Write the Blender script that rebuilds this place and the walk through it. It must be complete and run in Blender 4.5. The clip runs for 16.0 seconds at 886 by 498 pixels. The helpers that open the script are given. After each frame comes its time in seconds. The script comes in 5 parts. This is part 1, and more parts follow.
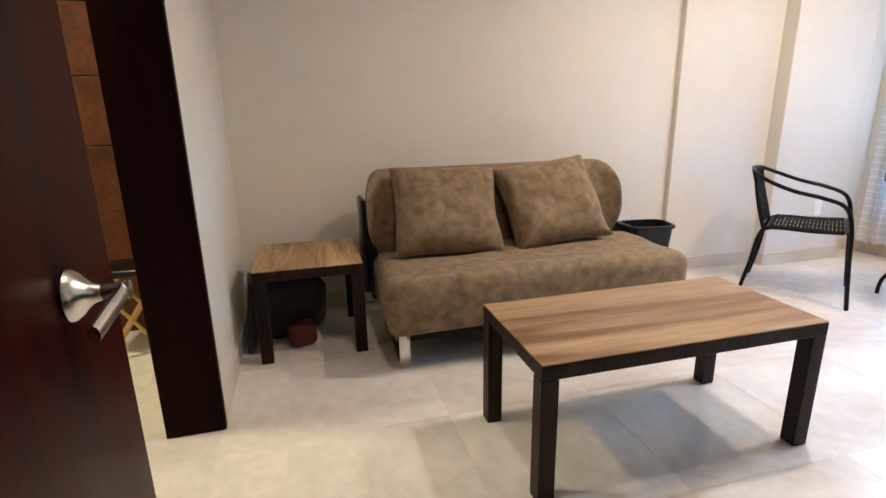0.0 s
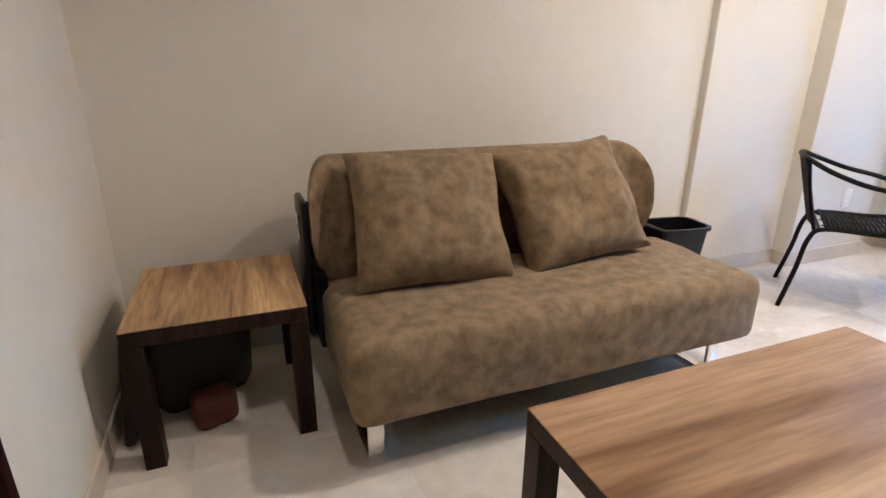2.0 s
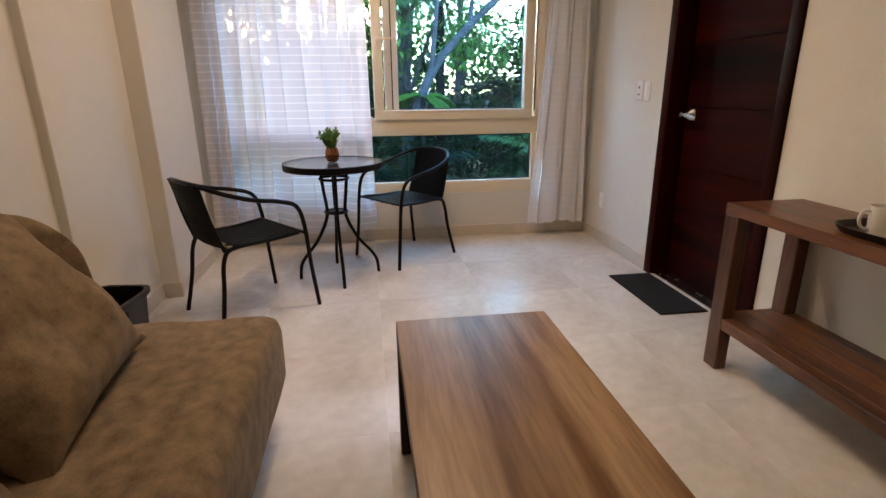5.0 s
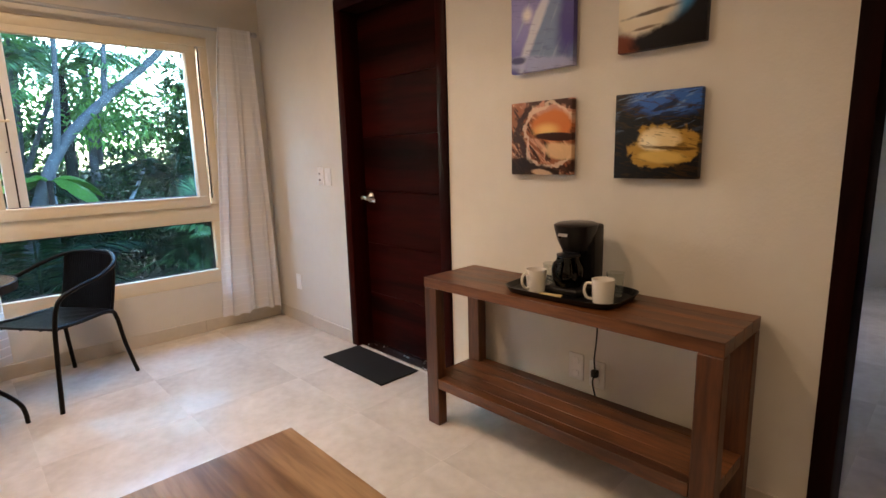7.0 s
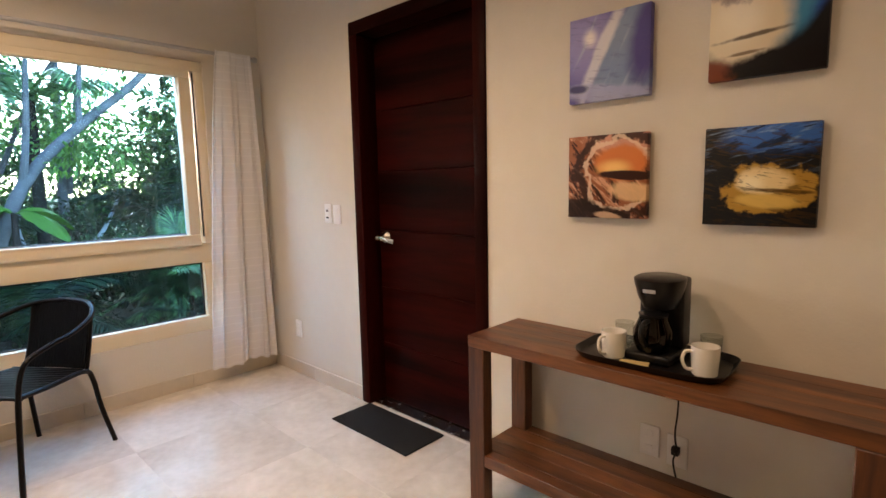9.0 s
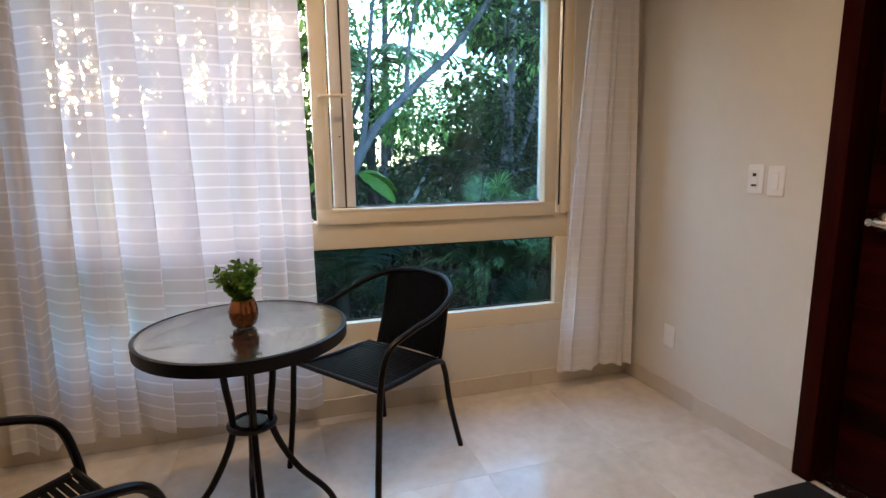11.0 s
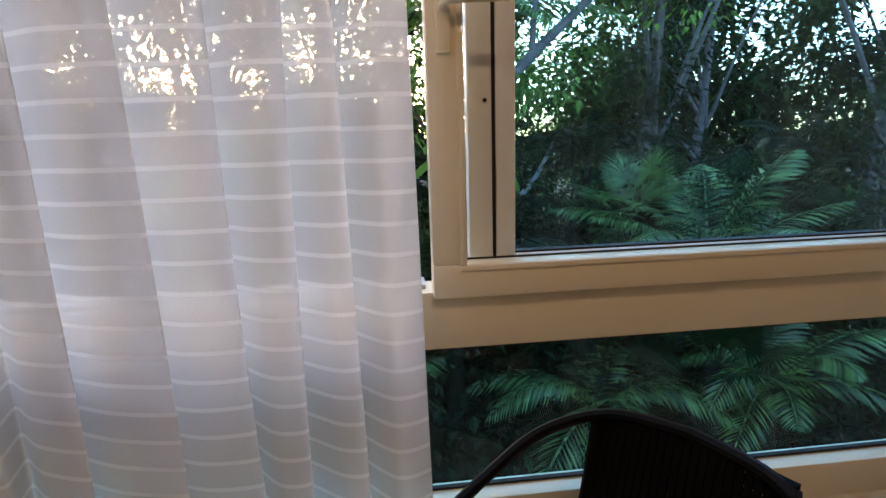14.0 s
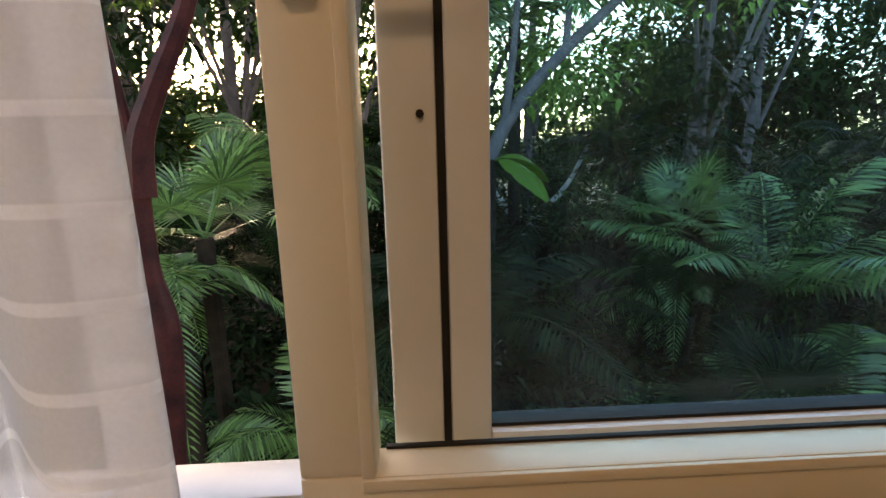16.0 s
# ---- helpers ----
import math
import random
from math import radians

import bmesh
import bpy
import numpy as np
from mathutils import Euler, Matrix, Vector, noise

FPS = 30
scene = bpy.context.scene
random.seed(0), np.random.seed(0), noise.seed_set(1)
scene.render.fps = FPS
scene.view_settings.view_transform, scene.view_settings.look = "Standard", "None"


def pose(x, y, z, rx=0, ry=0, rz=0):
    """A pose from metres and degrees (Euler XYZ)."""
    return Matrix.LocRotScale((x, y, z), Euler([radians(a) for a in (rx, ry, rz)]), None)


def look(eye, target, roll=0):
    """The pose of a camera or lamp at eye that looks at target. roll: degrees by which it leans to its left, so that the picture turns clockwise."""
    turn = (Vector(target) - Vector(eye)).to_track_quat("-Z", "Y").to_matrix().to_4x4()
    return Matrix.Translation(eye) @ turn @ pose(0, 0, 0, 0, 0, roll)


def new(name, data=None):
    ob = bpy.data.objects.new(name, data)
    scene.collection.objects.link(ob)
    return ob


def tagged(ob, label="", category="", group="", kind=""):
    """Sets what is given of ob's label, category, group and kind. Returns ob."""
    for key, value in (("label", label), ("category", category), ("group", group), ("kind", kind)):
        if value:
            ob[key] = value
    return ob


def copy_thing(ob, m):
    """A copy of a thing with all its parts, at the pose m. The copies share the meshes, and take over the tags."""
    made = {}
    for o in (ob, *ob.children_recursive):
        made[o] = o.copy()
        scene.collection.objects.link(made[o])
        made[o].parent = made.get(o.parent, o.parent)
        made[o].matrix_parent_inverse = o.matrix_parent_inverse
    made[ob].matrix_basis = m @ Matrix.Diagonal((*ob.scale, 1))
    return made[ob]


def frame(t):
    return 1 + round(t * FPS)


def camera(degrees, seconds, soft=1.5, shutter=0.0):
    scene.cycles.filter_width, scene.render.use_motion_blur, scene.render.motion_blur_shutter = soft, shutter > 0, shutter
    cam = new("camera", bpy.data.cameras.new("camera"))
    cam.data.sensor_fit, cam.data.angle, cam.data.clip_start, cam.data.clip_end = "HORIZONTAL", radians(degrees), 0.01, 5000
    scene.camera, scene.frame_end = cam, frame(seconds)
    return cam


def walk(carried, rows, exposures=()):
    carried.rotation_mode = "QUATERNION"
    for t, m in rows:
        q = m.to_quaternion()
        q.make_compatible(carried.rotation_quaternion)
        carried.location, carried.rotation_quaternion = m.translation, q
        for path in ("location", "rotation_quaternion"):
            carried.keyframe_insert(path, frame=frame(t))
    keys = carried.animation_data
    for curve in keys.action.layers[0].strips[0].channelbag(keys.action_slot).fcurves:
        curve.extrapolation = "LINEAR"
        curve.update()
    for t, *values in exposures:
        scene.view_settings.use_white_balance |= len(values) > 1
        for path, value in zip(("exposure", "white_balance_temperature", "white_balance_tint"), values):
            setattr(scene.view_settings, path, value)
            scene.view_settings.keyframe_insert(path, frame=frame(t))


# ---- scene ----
cam = camera(81.5, 16.0)
PATH = [
    (0, (0.64, 0.473, 1.147), (1.135, 2.336, 0.613), -1.1),
    (0.5, (0.674, 0.687, 1.136), (1.167, 2.546, 0.589), -1.2),
    (1, (0.696, 0.911, 1.106), (1.187, 2.762, 0.527), -1.0),
    (1.5, (0.706, 1.144, 1.121), (1.346, 2.934, 0.498), 0.1),
    (2, (0.722, 1.343, 1.113), (1.428, 3.098, 0.463), 0.4),
    (2.5, (0.739, 1.545, 1.123), (1.612, 3.225, 0.479), 2.0),
    (3, (0.693, 1.739, 1.108), (2.02, 3.108, 0.505), 1.9),
    (3.5, (0.601, 1.902, 1.133), (2.282, 2.804, 0.532), -0.6),
    (4, (0.639, 2.011, 1.134), (2.442, 2.633, 0.534), -0.4),
    (4.5, (0.707, 2.103, 1.133), (2.605, 2.314, 0.538), -0.6),
    (5, (0.753, 2.169, 1.146), (2.646, 1.902, 0.557), -0.6),
    (5.2, (0.773, 2.211, 1.156), (2.627, 1.741, 0.569), -0.8),
    (7.5, (0.902, 2.281, 1.282), (2.264, 0.85, 0.973), -1.6),
    (8, (0.962, 2.257, 1.308), (2.301, 0.796, 1.037), -1.3),
    (8.2, (1.011, 2.243, 1.306), (2.351, 0.78, 1.051), -1.2),
    (10.3, (2.058, 2.257, 1.264), (3.685, 1.125, 0.993), -0.9),
    (10.5, (2.188, 2.239, 1.256), (3.924, 1.282, 0.986), -1.2),
    (11, (2.387, 2.268, 1.217), (4.267, 1.673, 0.883), -0.6),
    (11.5, (2.564, 2.342, 1.213), (4.506, 2.07, 0.818), -1.2),
    (12, (2.76, 2.39, 1.153), (4.707, 2.191, 0.741), -1.8),
    (12.5, (3.022, 2.36, 1.181), (4.967, 2.193, 0.748), -1.6),
    (13, (3.281, 2.333, 1.194), (5.231, 2.173, 0.777), -1.8),
    (13.3, (3.46, 2.321, 1.237), (5.402, 2.132, 0.797), -1.8),
    (13.5, (3.56, 2.296, 1.266), (5.492, 2.078, 0.797), -1.1),
    (14, (3.775, 2.192, 1.263), (5.72, 1.99, 0.842), -1.8),
    (14.5, (3.988, 2.12, 1.279), (5.937, 1.984, 0.851), -2.2),
    (15, (4.169, 2.085, 1.287), (6.118, 1.92, 0.868), -1.7),
    (15.5, (4.282, 2.035, 1.289), (6.236, 1.937, 0.877), -1.4),
    (16, (4.367, 1.986, 1.316), (6.32, 1.909, 0.889), -1.5),
]
walk(cam, [(t, look(eye, target, roll)) for t, eye, target, roll in PATH], exposures=[(0, 5.5, 5100, 12), (2.5, 5.45, 5000, 12), (3.5, 4.5, 5900, 14), (5.2, 4.2, 6300, 20), (8.2, 4.75, 6700, 22), (10.3, 4.3, 6800, 22), (11.5, 3.85, 6800, 20), (12.5, 3.7, 6900, 18), (13.5, 3.42, 6900, 18), (14.5, 3.1, 7500, 22), (16, 3.08, 8600, 24)])

# ---- light ----
world = bpy.data.worlds.new("world")
scene.world = world
world.use_nodes = True
wn = world.node_tree
sky = wn.nodes.new("ShaderNodeTexSky")
sky.sky_type = "NISHITA"
sky.sun_disc = False
sky.sun_elevation = radians(16)
sky.sun_rotation = radians(73)
sky.air_density, sky.dust_density, sky.ozone_density = 1.0, 1.5, 1.0
wn.links.new(sky.outputs[0], wn.nodes["Background"].inputs[0])
wn.nodes["Background"].inputs[1].default_value = 0.15

sun = new("sun", bpy.data.lights.new("sun", "SUN"))
sun.data.energy, sun.data.angle, sun.data.color = 0.7, radians(20), (1.0, 0.86, 0.68)
sun.matrix_world = look((9.24, 2.8, 2.65), (0, 0, 0))


def lamp(name, where, watts, colour, size, target=None):
    ob = new(name, bpy.data.lights.new(name, "AREA"))
    ob.data.shape, ob.data.size, ob.data.energy, ob.data.color = "DISK", size, watts, colour
    ob.data.spread = radians(150)
    ob.matrix_world = look(where, target or (where[0], where[1] + 0.001, 0))
    return ob


WARM = (1.0, 0.73, 0.46)
CEIL = 2.72
DOWNLIGHTS = [(1.0, 1.6, 0.22), (2.6, 2.1, 0.58), (3.6, 1.85, 0.58), (3.6, 2.5, 0.28)]
for dx, dy, watts in DOWNLIGHTS:
    lamp("downlight_lamp", (dx, dy, CEIL - 0.03), watts, WARM, 0.12)
lamp("bathroom_lamp", (-0.7, 2.4, CEIL - 0.03), 0.8, (1.0, 0.76, 0.38), 0.25)


# ---- materials ----
def material(name, colour, rough=0.5, metal=0.0, vary=0.12, scale=6.0, bump=0.0, bump_scale=60.0, spec=0.5, coat=0.0, second=None, stretch=(1, 1, 1), each=0.0, sheen=0.0):
    """A painted, stained or woven surface: broad stains, fine grain and relief, and a shade of its own for each piece."""
    m = bpy.data.materials.new(name)
    m.use_nodes = True
    nt = m.node_tree
    b = nt.nodes["Principled BSDF"]
    b.inputs["Roughness"].default_value, b.inputs["Metallic"].default_value = rough, metal
    b.inputs["Specular IOR Level"].default_value = spec
    b.inputs["Coat Weight"].default_value = coat
    b.inputs["Coat Roughness"].default_value = 0.12
    b.inputs["Sheen Weight"].default_value = sheen
    tc = nt.nodes.new("ShaderNodeTexCoord")
    mp = nt.nodes.new("ShaderNodeMapping")
    mp.inputs["Scale"].default_value = stretch
    nt.links.new(tc.outputs["Object"], mp.inputs[0])
    n1 = nt.nodes.new("ShaderNodeTexNoise")
    n1.inputs["Scale"].default_value, n1.inputs["Detail"].default_value = scale, 6
    n2 = nt.nodes.new("ShaderNodeTexNoise")
    n2.inputs["Scale"].default_value, n2.inputs["Detail"].default_value = scale * 9, 4
    nt.links.new(mp.outputs[0], n1.inputs[0])
    nt.links.new(mp.outputs[0], n2.inputs[0])
    mixf = nt.nodes.new("ShaderNodeMath")
    mixf.operation = "MULTIPLY_ADD"
    nt.links.new(n2.outputs[0], mixf.inputs[0])
    mixf.inputs[1].default_value = 0.4
    nt.links.new(n1.outputs[0], mixf.inputs[2])
    ramp = nt.nodes.new("ShaderNodeValToRGB")
    ramp.color_ramp.elements[0].position, ramp.color_ramp.elements[1].position = 0.45, 0.95
    hi = [min(1, c * (1 + vary)) for c in colour]
    lo = second if second else [c * (1 - vary) for c in colour]
    ramp.color_ramp.elements[0].color, ramp.color_ramp.elements[1].color = (*lo, 1), (*hi, 1)
    nt.links.new(mixf.outputs[0], ramp.inputs[0])
    out = ramp.outputs[0]
    if each:
        info = nt.nodes.new("ShaderNodeObjectInfo")
        hsv = nt.nodes.new("ShaderNodeHueSaturation")
        mr = nt.nodes.new("ShaderNodeMapRange")
        mr.inputs[3].default_value, mr.inputs[4].default_value = 1 - each, 1 + each
        nt.links.new(info.outputs["Random"], mr.inputs[0])
        nt.links.new(mr.outputs[0], hsv.inputs["Value"])
        nt.links.new(out, hsv.inputs["Color"])
        out = hsv.outputs[0]
    nt.links.new(out, b.inputs["Base Color"])
    rr = nt.nodes.new("ShaderNodeMapRange")
    rr.inputs[3].default_value, rr.inputs[4].default_value = max(0, rough - 0.08), min(1, rough + 0.1)
    nt.links.new(n1.outputs[0], rr.inputs[0])
    nt.links.new(rr.outputs[0], b.inputs["Roughness"])
    if bump:
        n3 = nt.nodes.new("ShaderNodeTexNoise")
        n3.inputs["Scale"].default_value, n3.inputs["Detail"].default_value = bump_scale, 3
        nt.links.new(mp.outputs[0], n3.inputs[0])
        bp = nt.nodes.new("ShaderNodeBump")
        bp.inputs["Strength"].default_value, bp.inputs["Distance"].default_value = bump, 0.01
        nt.links.new(n3.outputs[0], bp.inputs["Height"])
        nt.links.new(bp.outputs[0], b.inputs["Normal"])
    return m


def wood(name, light, dark, rough=0.35, axis=0, grain=14.0, coat=0.0, line=0.5, spec=0.5):
    """Planked or printed timber with long fibres, streaks and pores along one axis."""
    m = bpy.data.materials.new(name)
    m.use_nodes = True
    nt = m.node_tree
    b = nt.nodes["Principled BSDF"]
    b.inputs["Coat Weight"].default_value, b.inputs["Coat Roughness"].default_value = coat, 0.15
    b.inputs["Specular IOR Level"].default_value = spec
    tc = nt.nodes.new("ShaderNodeTexCoord")
    info = nt.nodes.new("ShaderNodeObjectInfo")
    add = nt.nodes.new("ShaderNodeVectorMath")
    scl = nt.nodes.new("ShaderNodeVectorMath")
    scl.operation = "SCALE"
    scl.inputs[0].default_value = (7.3, 3.1, 5.7)
    nt.links.new(info.outputs["Random"], scl.inputs["Scale"])
    nt.links.new(tc.outputs["Object"], add.inputs[0])
    nt.links.new(scl.outputs[0], add.inputs[1])
    mp = nt.nodes.new("ShaderNodeMapping")
    s = [1.0, 1.0, 1.0]
    s[axis] = 0.09
    mp.inputs["Scale"].default_value = s
    nt.links.new(add.outputs[0], mp.inputs[0])
    n1 = nt.nodes.new("ShaderNodeTexNoise")
    n1.inputs["Scale"].default_value, n1.inputs["Detail"].default_value, n1.inputs["Distortion"].default_value = grain, 7, 0.6
    n2 = nt.nodes.new("ShaderNodeTexNoise")
    n2.inputs["Scale"].default_value, n2.inputs["Detail"].default_value = grain * 9, 4
    n4 = nt.nodes.new("ShaderNodeTexNoise")
    n4.inputs["Scale"].default_value, n4.inputs["Detail"].default_value = grain * 0.35, 2
    for n in (n1, n2, n4):
        nt.links.new(mp.outputs[0], n.inputs[0])
    r1 = nt.nodes.new("ShaderNodeValToRGB")
    e = r1.color_ramp.elements
    e[0].position, e[1].position = 0.36, 0.64
    e[0].color, e[1].color = (*dark, 1), (*light, 1)
    mid = e.new(0.5)
    mid.color = (*[(a * 0.62 + c * 0.38) for a, c in zip(light, dark)], 1)
    nt.links.new(n1.outputs[0], r1.inputs[0])
    mx = nt.nodes.new("ShaderNodeMix")
    mx.data_type, mx.blend_type = "RGBA", "MULTIPLY"
    r2 = nt.nodes.new("ShaderNodeValToRGB")
    r2.color_ramp.elements[0].position, r2.color_ramp.elements[1].position = 0.35, 0.6
    r2.color_ramp.elements[0].color = (1 - line, 1 - line, 1 - line, 1)
    nt.links.new(n2.outputs[0], r2.inputs[0])
    mx.inputs[0].default_value = 0.8
    nt.links.new(r1.outputs[0], mx.inputs[6])
    nt.links.new(r2.outputs[0], mx.inputs[7])
    hsv = nt.nodes.new("ShaderNodeHueSaturation")
    mr = nt.nodes.new("ShaderNodeMapRange")
    mr.inputs[1].default_value, mr.inputs[2].default_value, mr.inputs[3].default_value, mr.inputs[4].default_value = 0.3, 0.7, 0.82, 1.15
    nt.links.new(n4.outputs[0], mr.inputs[0])
    nt.links.new(mr.outputs[0], hsv.inputs["Value"])
    nt.links.new(mx.outputs[2], hsv.inputs["Color"])
    nt.links.new(hsv.outputs[0], b.inputs["Base Color"])
    rr = nt.nodes.new("ShaderNodeMapRange")
    rr.inputs[3].default_value, rr.inputs[4].default_value = rough - 0.06, rough + 0.12
    nt.links.new(n1.outputs[0], rr.inputs[0])
    nt.links.new(rr.outputs[0], b.inputs["Roughness"])
    bp = nt.nodes.new("ShaderNodeBump")
    bp.inputs["Strength"].default_value, bp.inputs["Distance"].default_value = 0.15, 0.003
    nt.links.new(n2.outputs[0], bp.inputs["Height"])
    nt.links.new(bp.outputs[0], b.inputs["Normal"])
    return m


def glass(name, tint=(1, 1, 1), rough=0.0, wavy=0.0, wave_scale=40.0, ior=1.5, dirt_haze=0.0):
    """Clear or rippled glass that lets most light straight through."""
    m = bpy.data.materials.new(name)
    m.use_nodes = True
    nt = m.node_tree
    nt.nodes.remove(nt.nodes["Principled BSDF"])
    out = nt.nodes["Material Output"]
    tr = nt.nodes.new("ShaderNodeBsdfTransparent")
    tr.inputs[0].default_value = (*tint, 1)
    gl = nt.nodes.new("ShaderNodeBsdfGlossy")
    gl.inputs["Roughness"].default_value = rough
    lw = nt.nodes.new("ShaderNodeLayerWeight")
    lw.inputs[0].default_value = 0.5
    pw = nt.nodes.new("ShaderNodeMath")
    pw.operation = "POWER"
    pw.inputs[1].default_value = 5
    nt.links.new(lw.outputs["Facing"], pw.inputs[0])
    fr = nt.nodes.new("ShaderNodeMapRange")
    fr.inputs[3].default_value, fr.inputs[4].default_value = ((ior - 1) / (ior + 1)) ** 2, 1.0
    nt.links.new(pw.outputs[0], fr.inputs[0])
    mx = nt.nodes.new("ShaderNodeMixShader")
    nt.links.new(fr.outputs[0], mx.inputs[0])
    nt.links.new(tr.outputs[0], mx.inputs[1])
    nt.links.new(gl.outputs[0], mx.inputs[2])
    last = mx.outputs[0]
    tc = nt.nodes.new("ShaderNodeTexCoord")
    if wavy:
        no = nt.nodes.new("ShaderNodeTexNoise")
        no.inputs["Scale"].default_value, no.inputs["Detail"].default_value = wave_scale, 2
        nt.links.new(tc.outputs["Object"], no.inputs[0])
        bp = nt.nodes.new("ShaderNodeBump")
        bp.inputs["Strength"].default_value, bp.inputs["Distance"].default_value = wavy, 0.01
        nt.links.new(no.outputs[0], bp.inputs["Height"])
        nt.links.new(bp.outputs[0], gl.inputs["Normal"])
        nt.links.new(bp.outputs[0], lw.inputs["Normal"])
    # Milky scatter: dust on the panes, a painted sheen on table glass and tumblers.
    if dirt_haze:
        df = nt.nodes.new("ShaderNodeBsdfDiffuse")
        tl = nt.nodes.new("ShaderNodeBsdfTranslucent")
        df.inputs[0].default_value = tl.inputs[0].default_value = (0.75, 0.85, 0.9, 1)
        ad = nt.nodes.new("ShaderNodeMixShader")
        nt.links.new(df.outputs[0], ad.inputs[1])
        nt.links.new(tl.outputs[0], ad.inputs[2])
        mp = nt.nodes.new("ShaderNodeMapping")
        mp.inputs["Scale"].default_value = (1, 5, 0.8)
        nt.links.new(tc.outputs["Object"], mp.inputs[0])
        no = nt.nodes.new("ShaderNodeTexNoise")
        no.inputs["Scale"].default_value, no.inputs["Detail"].default_value = 3.0, 8
        nt.links.new(mp.outputs[0], no.inputs[0])
        mr = nt.nodes.new("ShaderNodeMapRange")
        mr.inputs[1].default_value, mr.inputs[2].default_value, mr.inputs[3].default_value, mr.inputs[4].default_value = 0.4, 0.75, dirt_haze * 0.3, dirt_haze
        nt.links.new(no.outputs[0], mr.inputs[0])
        m2 = nt.nodes.new("ShaderNodeMixShader")
        nt.links.new(mr.outputs[0], m2.inputs[0])
        nt.links.new(last, m2.inputs[1])
        nt.links.new(ad.outputs[0], m2.inputs[2])
        last = m2.outputs[0]
    nt.links.new(last, out.inputs[0])
    return m


def voile(name, open_weave=0.72, band_weave=0.92, see=0.5):
    """Sheer white curtain cloth with close-woven bands across it."""
    m = bpy.data.materials.new(name)
    m.use_nodes = True
    nt = m.node_tree
    nt.nodes.remove(nt.nodes["Principled BSDF"])
    out = nt.nodes["Material Output"]
    tr = nt.nodes.new("ShaderNodeBsdfTransparent")
    df = nt.nodes.new("ShaderNodeBsdfDiffuse")
    tl = nt.nodes.new("ShaderNodeBsdfTranslucent")
    df.inputs[0].default_value, tl.inputs[0].default_value = (0.92, 0.90, 0.88, 1), (0.84, 0.86, 0.90, 1)
    cl = nt.nodes.new("ShaderNodeMixShader")
    cl.inputs[0].default_value = see
    nt.links.new(df.outputs[0], cl.inputs[1])
    nt.links.new(tl.outputs[0], cl.inputs[2])
    tc = nt.nodes.new("ShaderNodeTexCoord")
    uv = nt.nodes.new("ShaderNodeSeparateXYZ")
    nt.links.new(tc.outputs["UV"], uv.inputs[0])
    no = nt.nodes.new("ShaderNodeTexNoise")
    no.inputs["Scale"].default_value = 5
    nt.links.new(tc.outputs["UV"], no.inputs[0])
    band = nt.nodes.new("ShaderNodeMath")
    band.operation = "MULTIPLY_ADD"
    nt.links.new(no.outputs[0], band.inputs[0])
    band.inputs[1].default_value = 0.006
    nt.links.new(uv.outputs[1], band.inputs[2])
    md = nt.nodes.new("ShaderNodeMath")
    md.operation = "PINGPONG"
    md.inputs[1].default_value = 0.0265
    nt.links.new(band.outputs[0], md.inputs[0])
    st = nt.nodes.new("ShaderNodeMapRange")
    st.inputs[1].default_value, st.inputs[2].default_value, st.inputs[3].default_value, st.inputs[4].default_value = 0.0218, 0.0232, open_weave, band_weave
    nt.links.new(md.outputs[0], st.inputs[0])
    fine = nt.nodes.new("ShaderNodeTexNoise")
    fine.inputs["Scale"].default_value = 260
    nt.links.new(tc.outputs["UV"], fine.inputs[0])
    ad = nt.nodes.new("ShaderNodeMath")
    ad.operation = "MULTIPLY_ADD"
    nt.links.new(fine.outputs[0], ad.inputs[0])
    ad.inputs[1].default_value = 0.12
    nt.links.new(st.outputs[0], ad.inputs[2])
    mx = nt.nodes.new("ShaderNodeMixShader")
    nt.links.new(ad.outputs[0], mx.inputs[0])
    nt.links.new(tr.outputs[0], mx.inputs[1])
    nt.links.new(cl.outputs[0], mx.inputs[2])
    nt.links.new(mx.outputs[0], out.inputs[0])
    return m


def leafy(name, a, b, rough=0.45, gloss=0.12):
    m = bpy.data.materials.new(name)
    m.use_nodes = True
    nt = m.node_tree
    p = nt.nodes["Principled BSDF"]
    geo = nt.nodes.new("ShaderNodeNewGeometry")
    ramp = nt.nodes.new("ShaderNodeValToRGB")
    ramp.color_ramp.elements[0].color, ramp.color_ramp.elements[1].color = (*a, 1), (*b, 1)
    nt.links.new(geo.outputs["Random Per Island"], ramp.inputs[0])
    nt.links.new(ramp.outputs[0], p.inputs["Base Color"])
    p.inputs["Roughness"].default_value = rough
    p.inputs["Specular IOR Level"].default_value = gloss
    tl = nt.nodes.new("ShaderNodeBsdfTranslucent")
    nt.links.new(ramp.outputs[0], tl.inputs[0])
    mx = nt.nodes.new("ShaderNodeMixShader")
    mx.inputs[0].default_value = 0.4
    nt.links.new(p.outputs[0], mx.inputs[1])
    nt.links.new(tl.outputs[0], mx.inputs[2])
    nt.links.new(mx.outputs[0], nt.nodes["Material Output"].inputs[0])
    return m


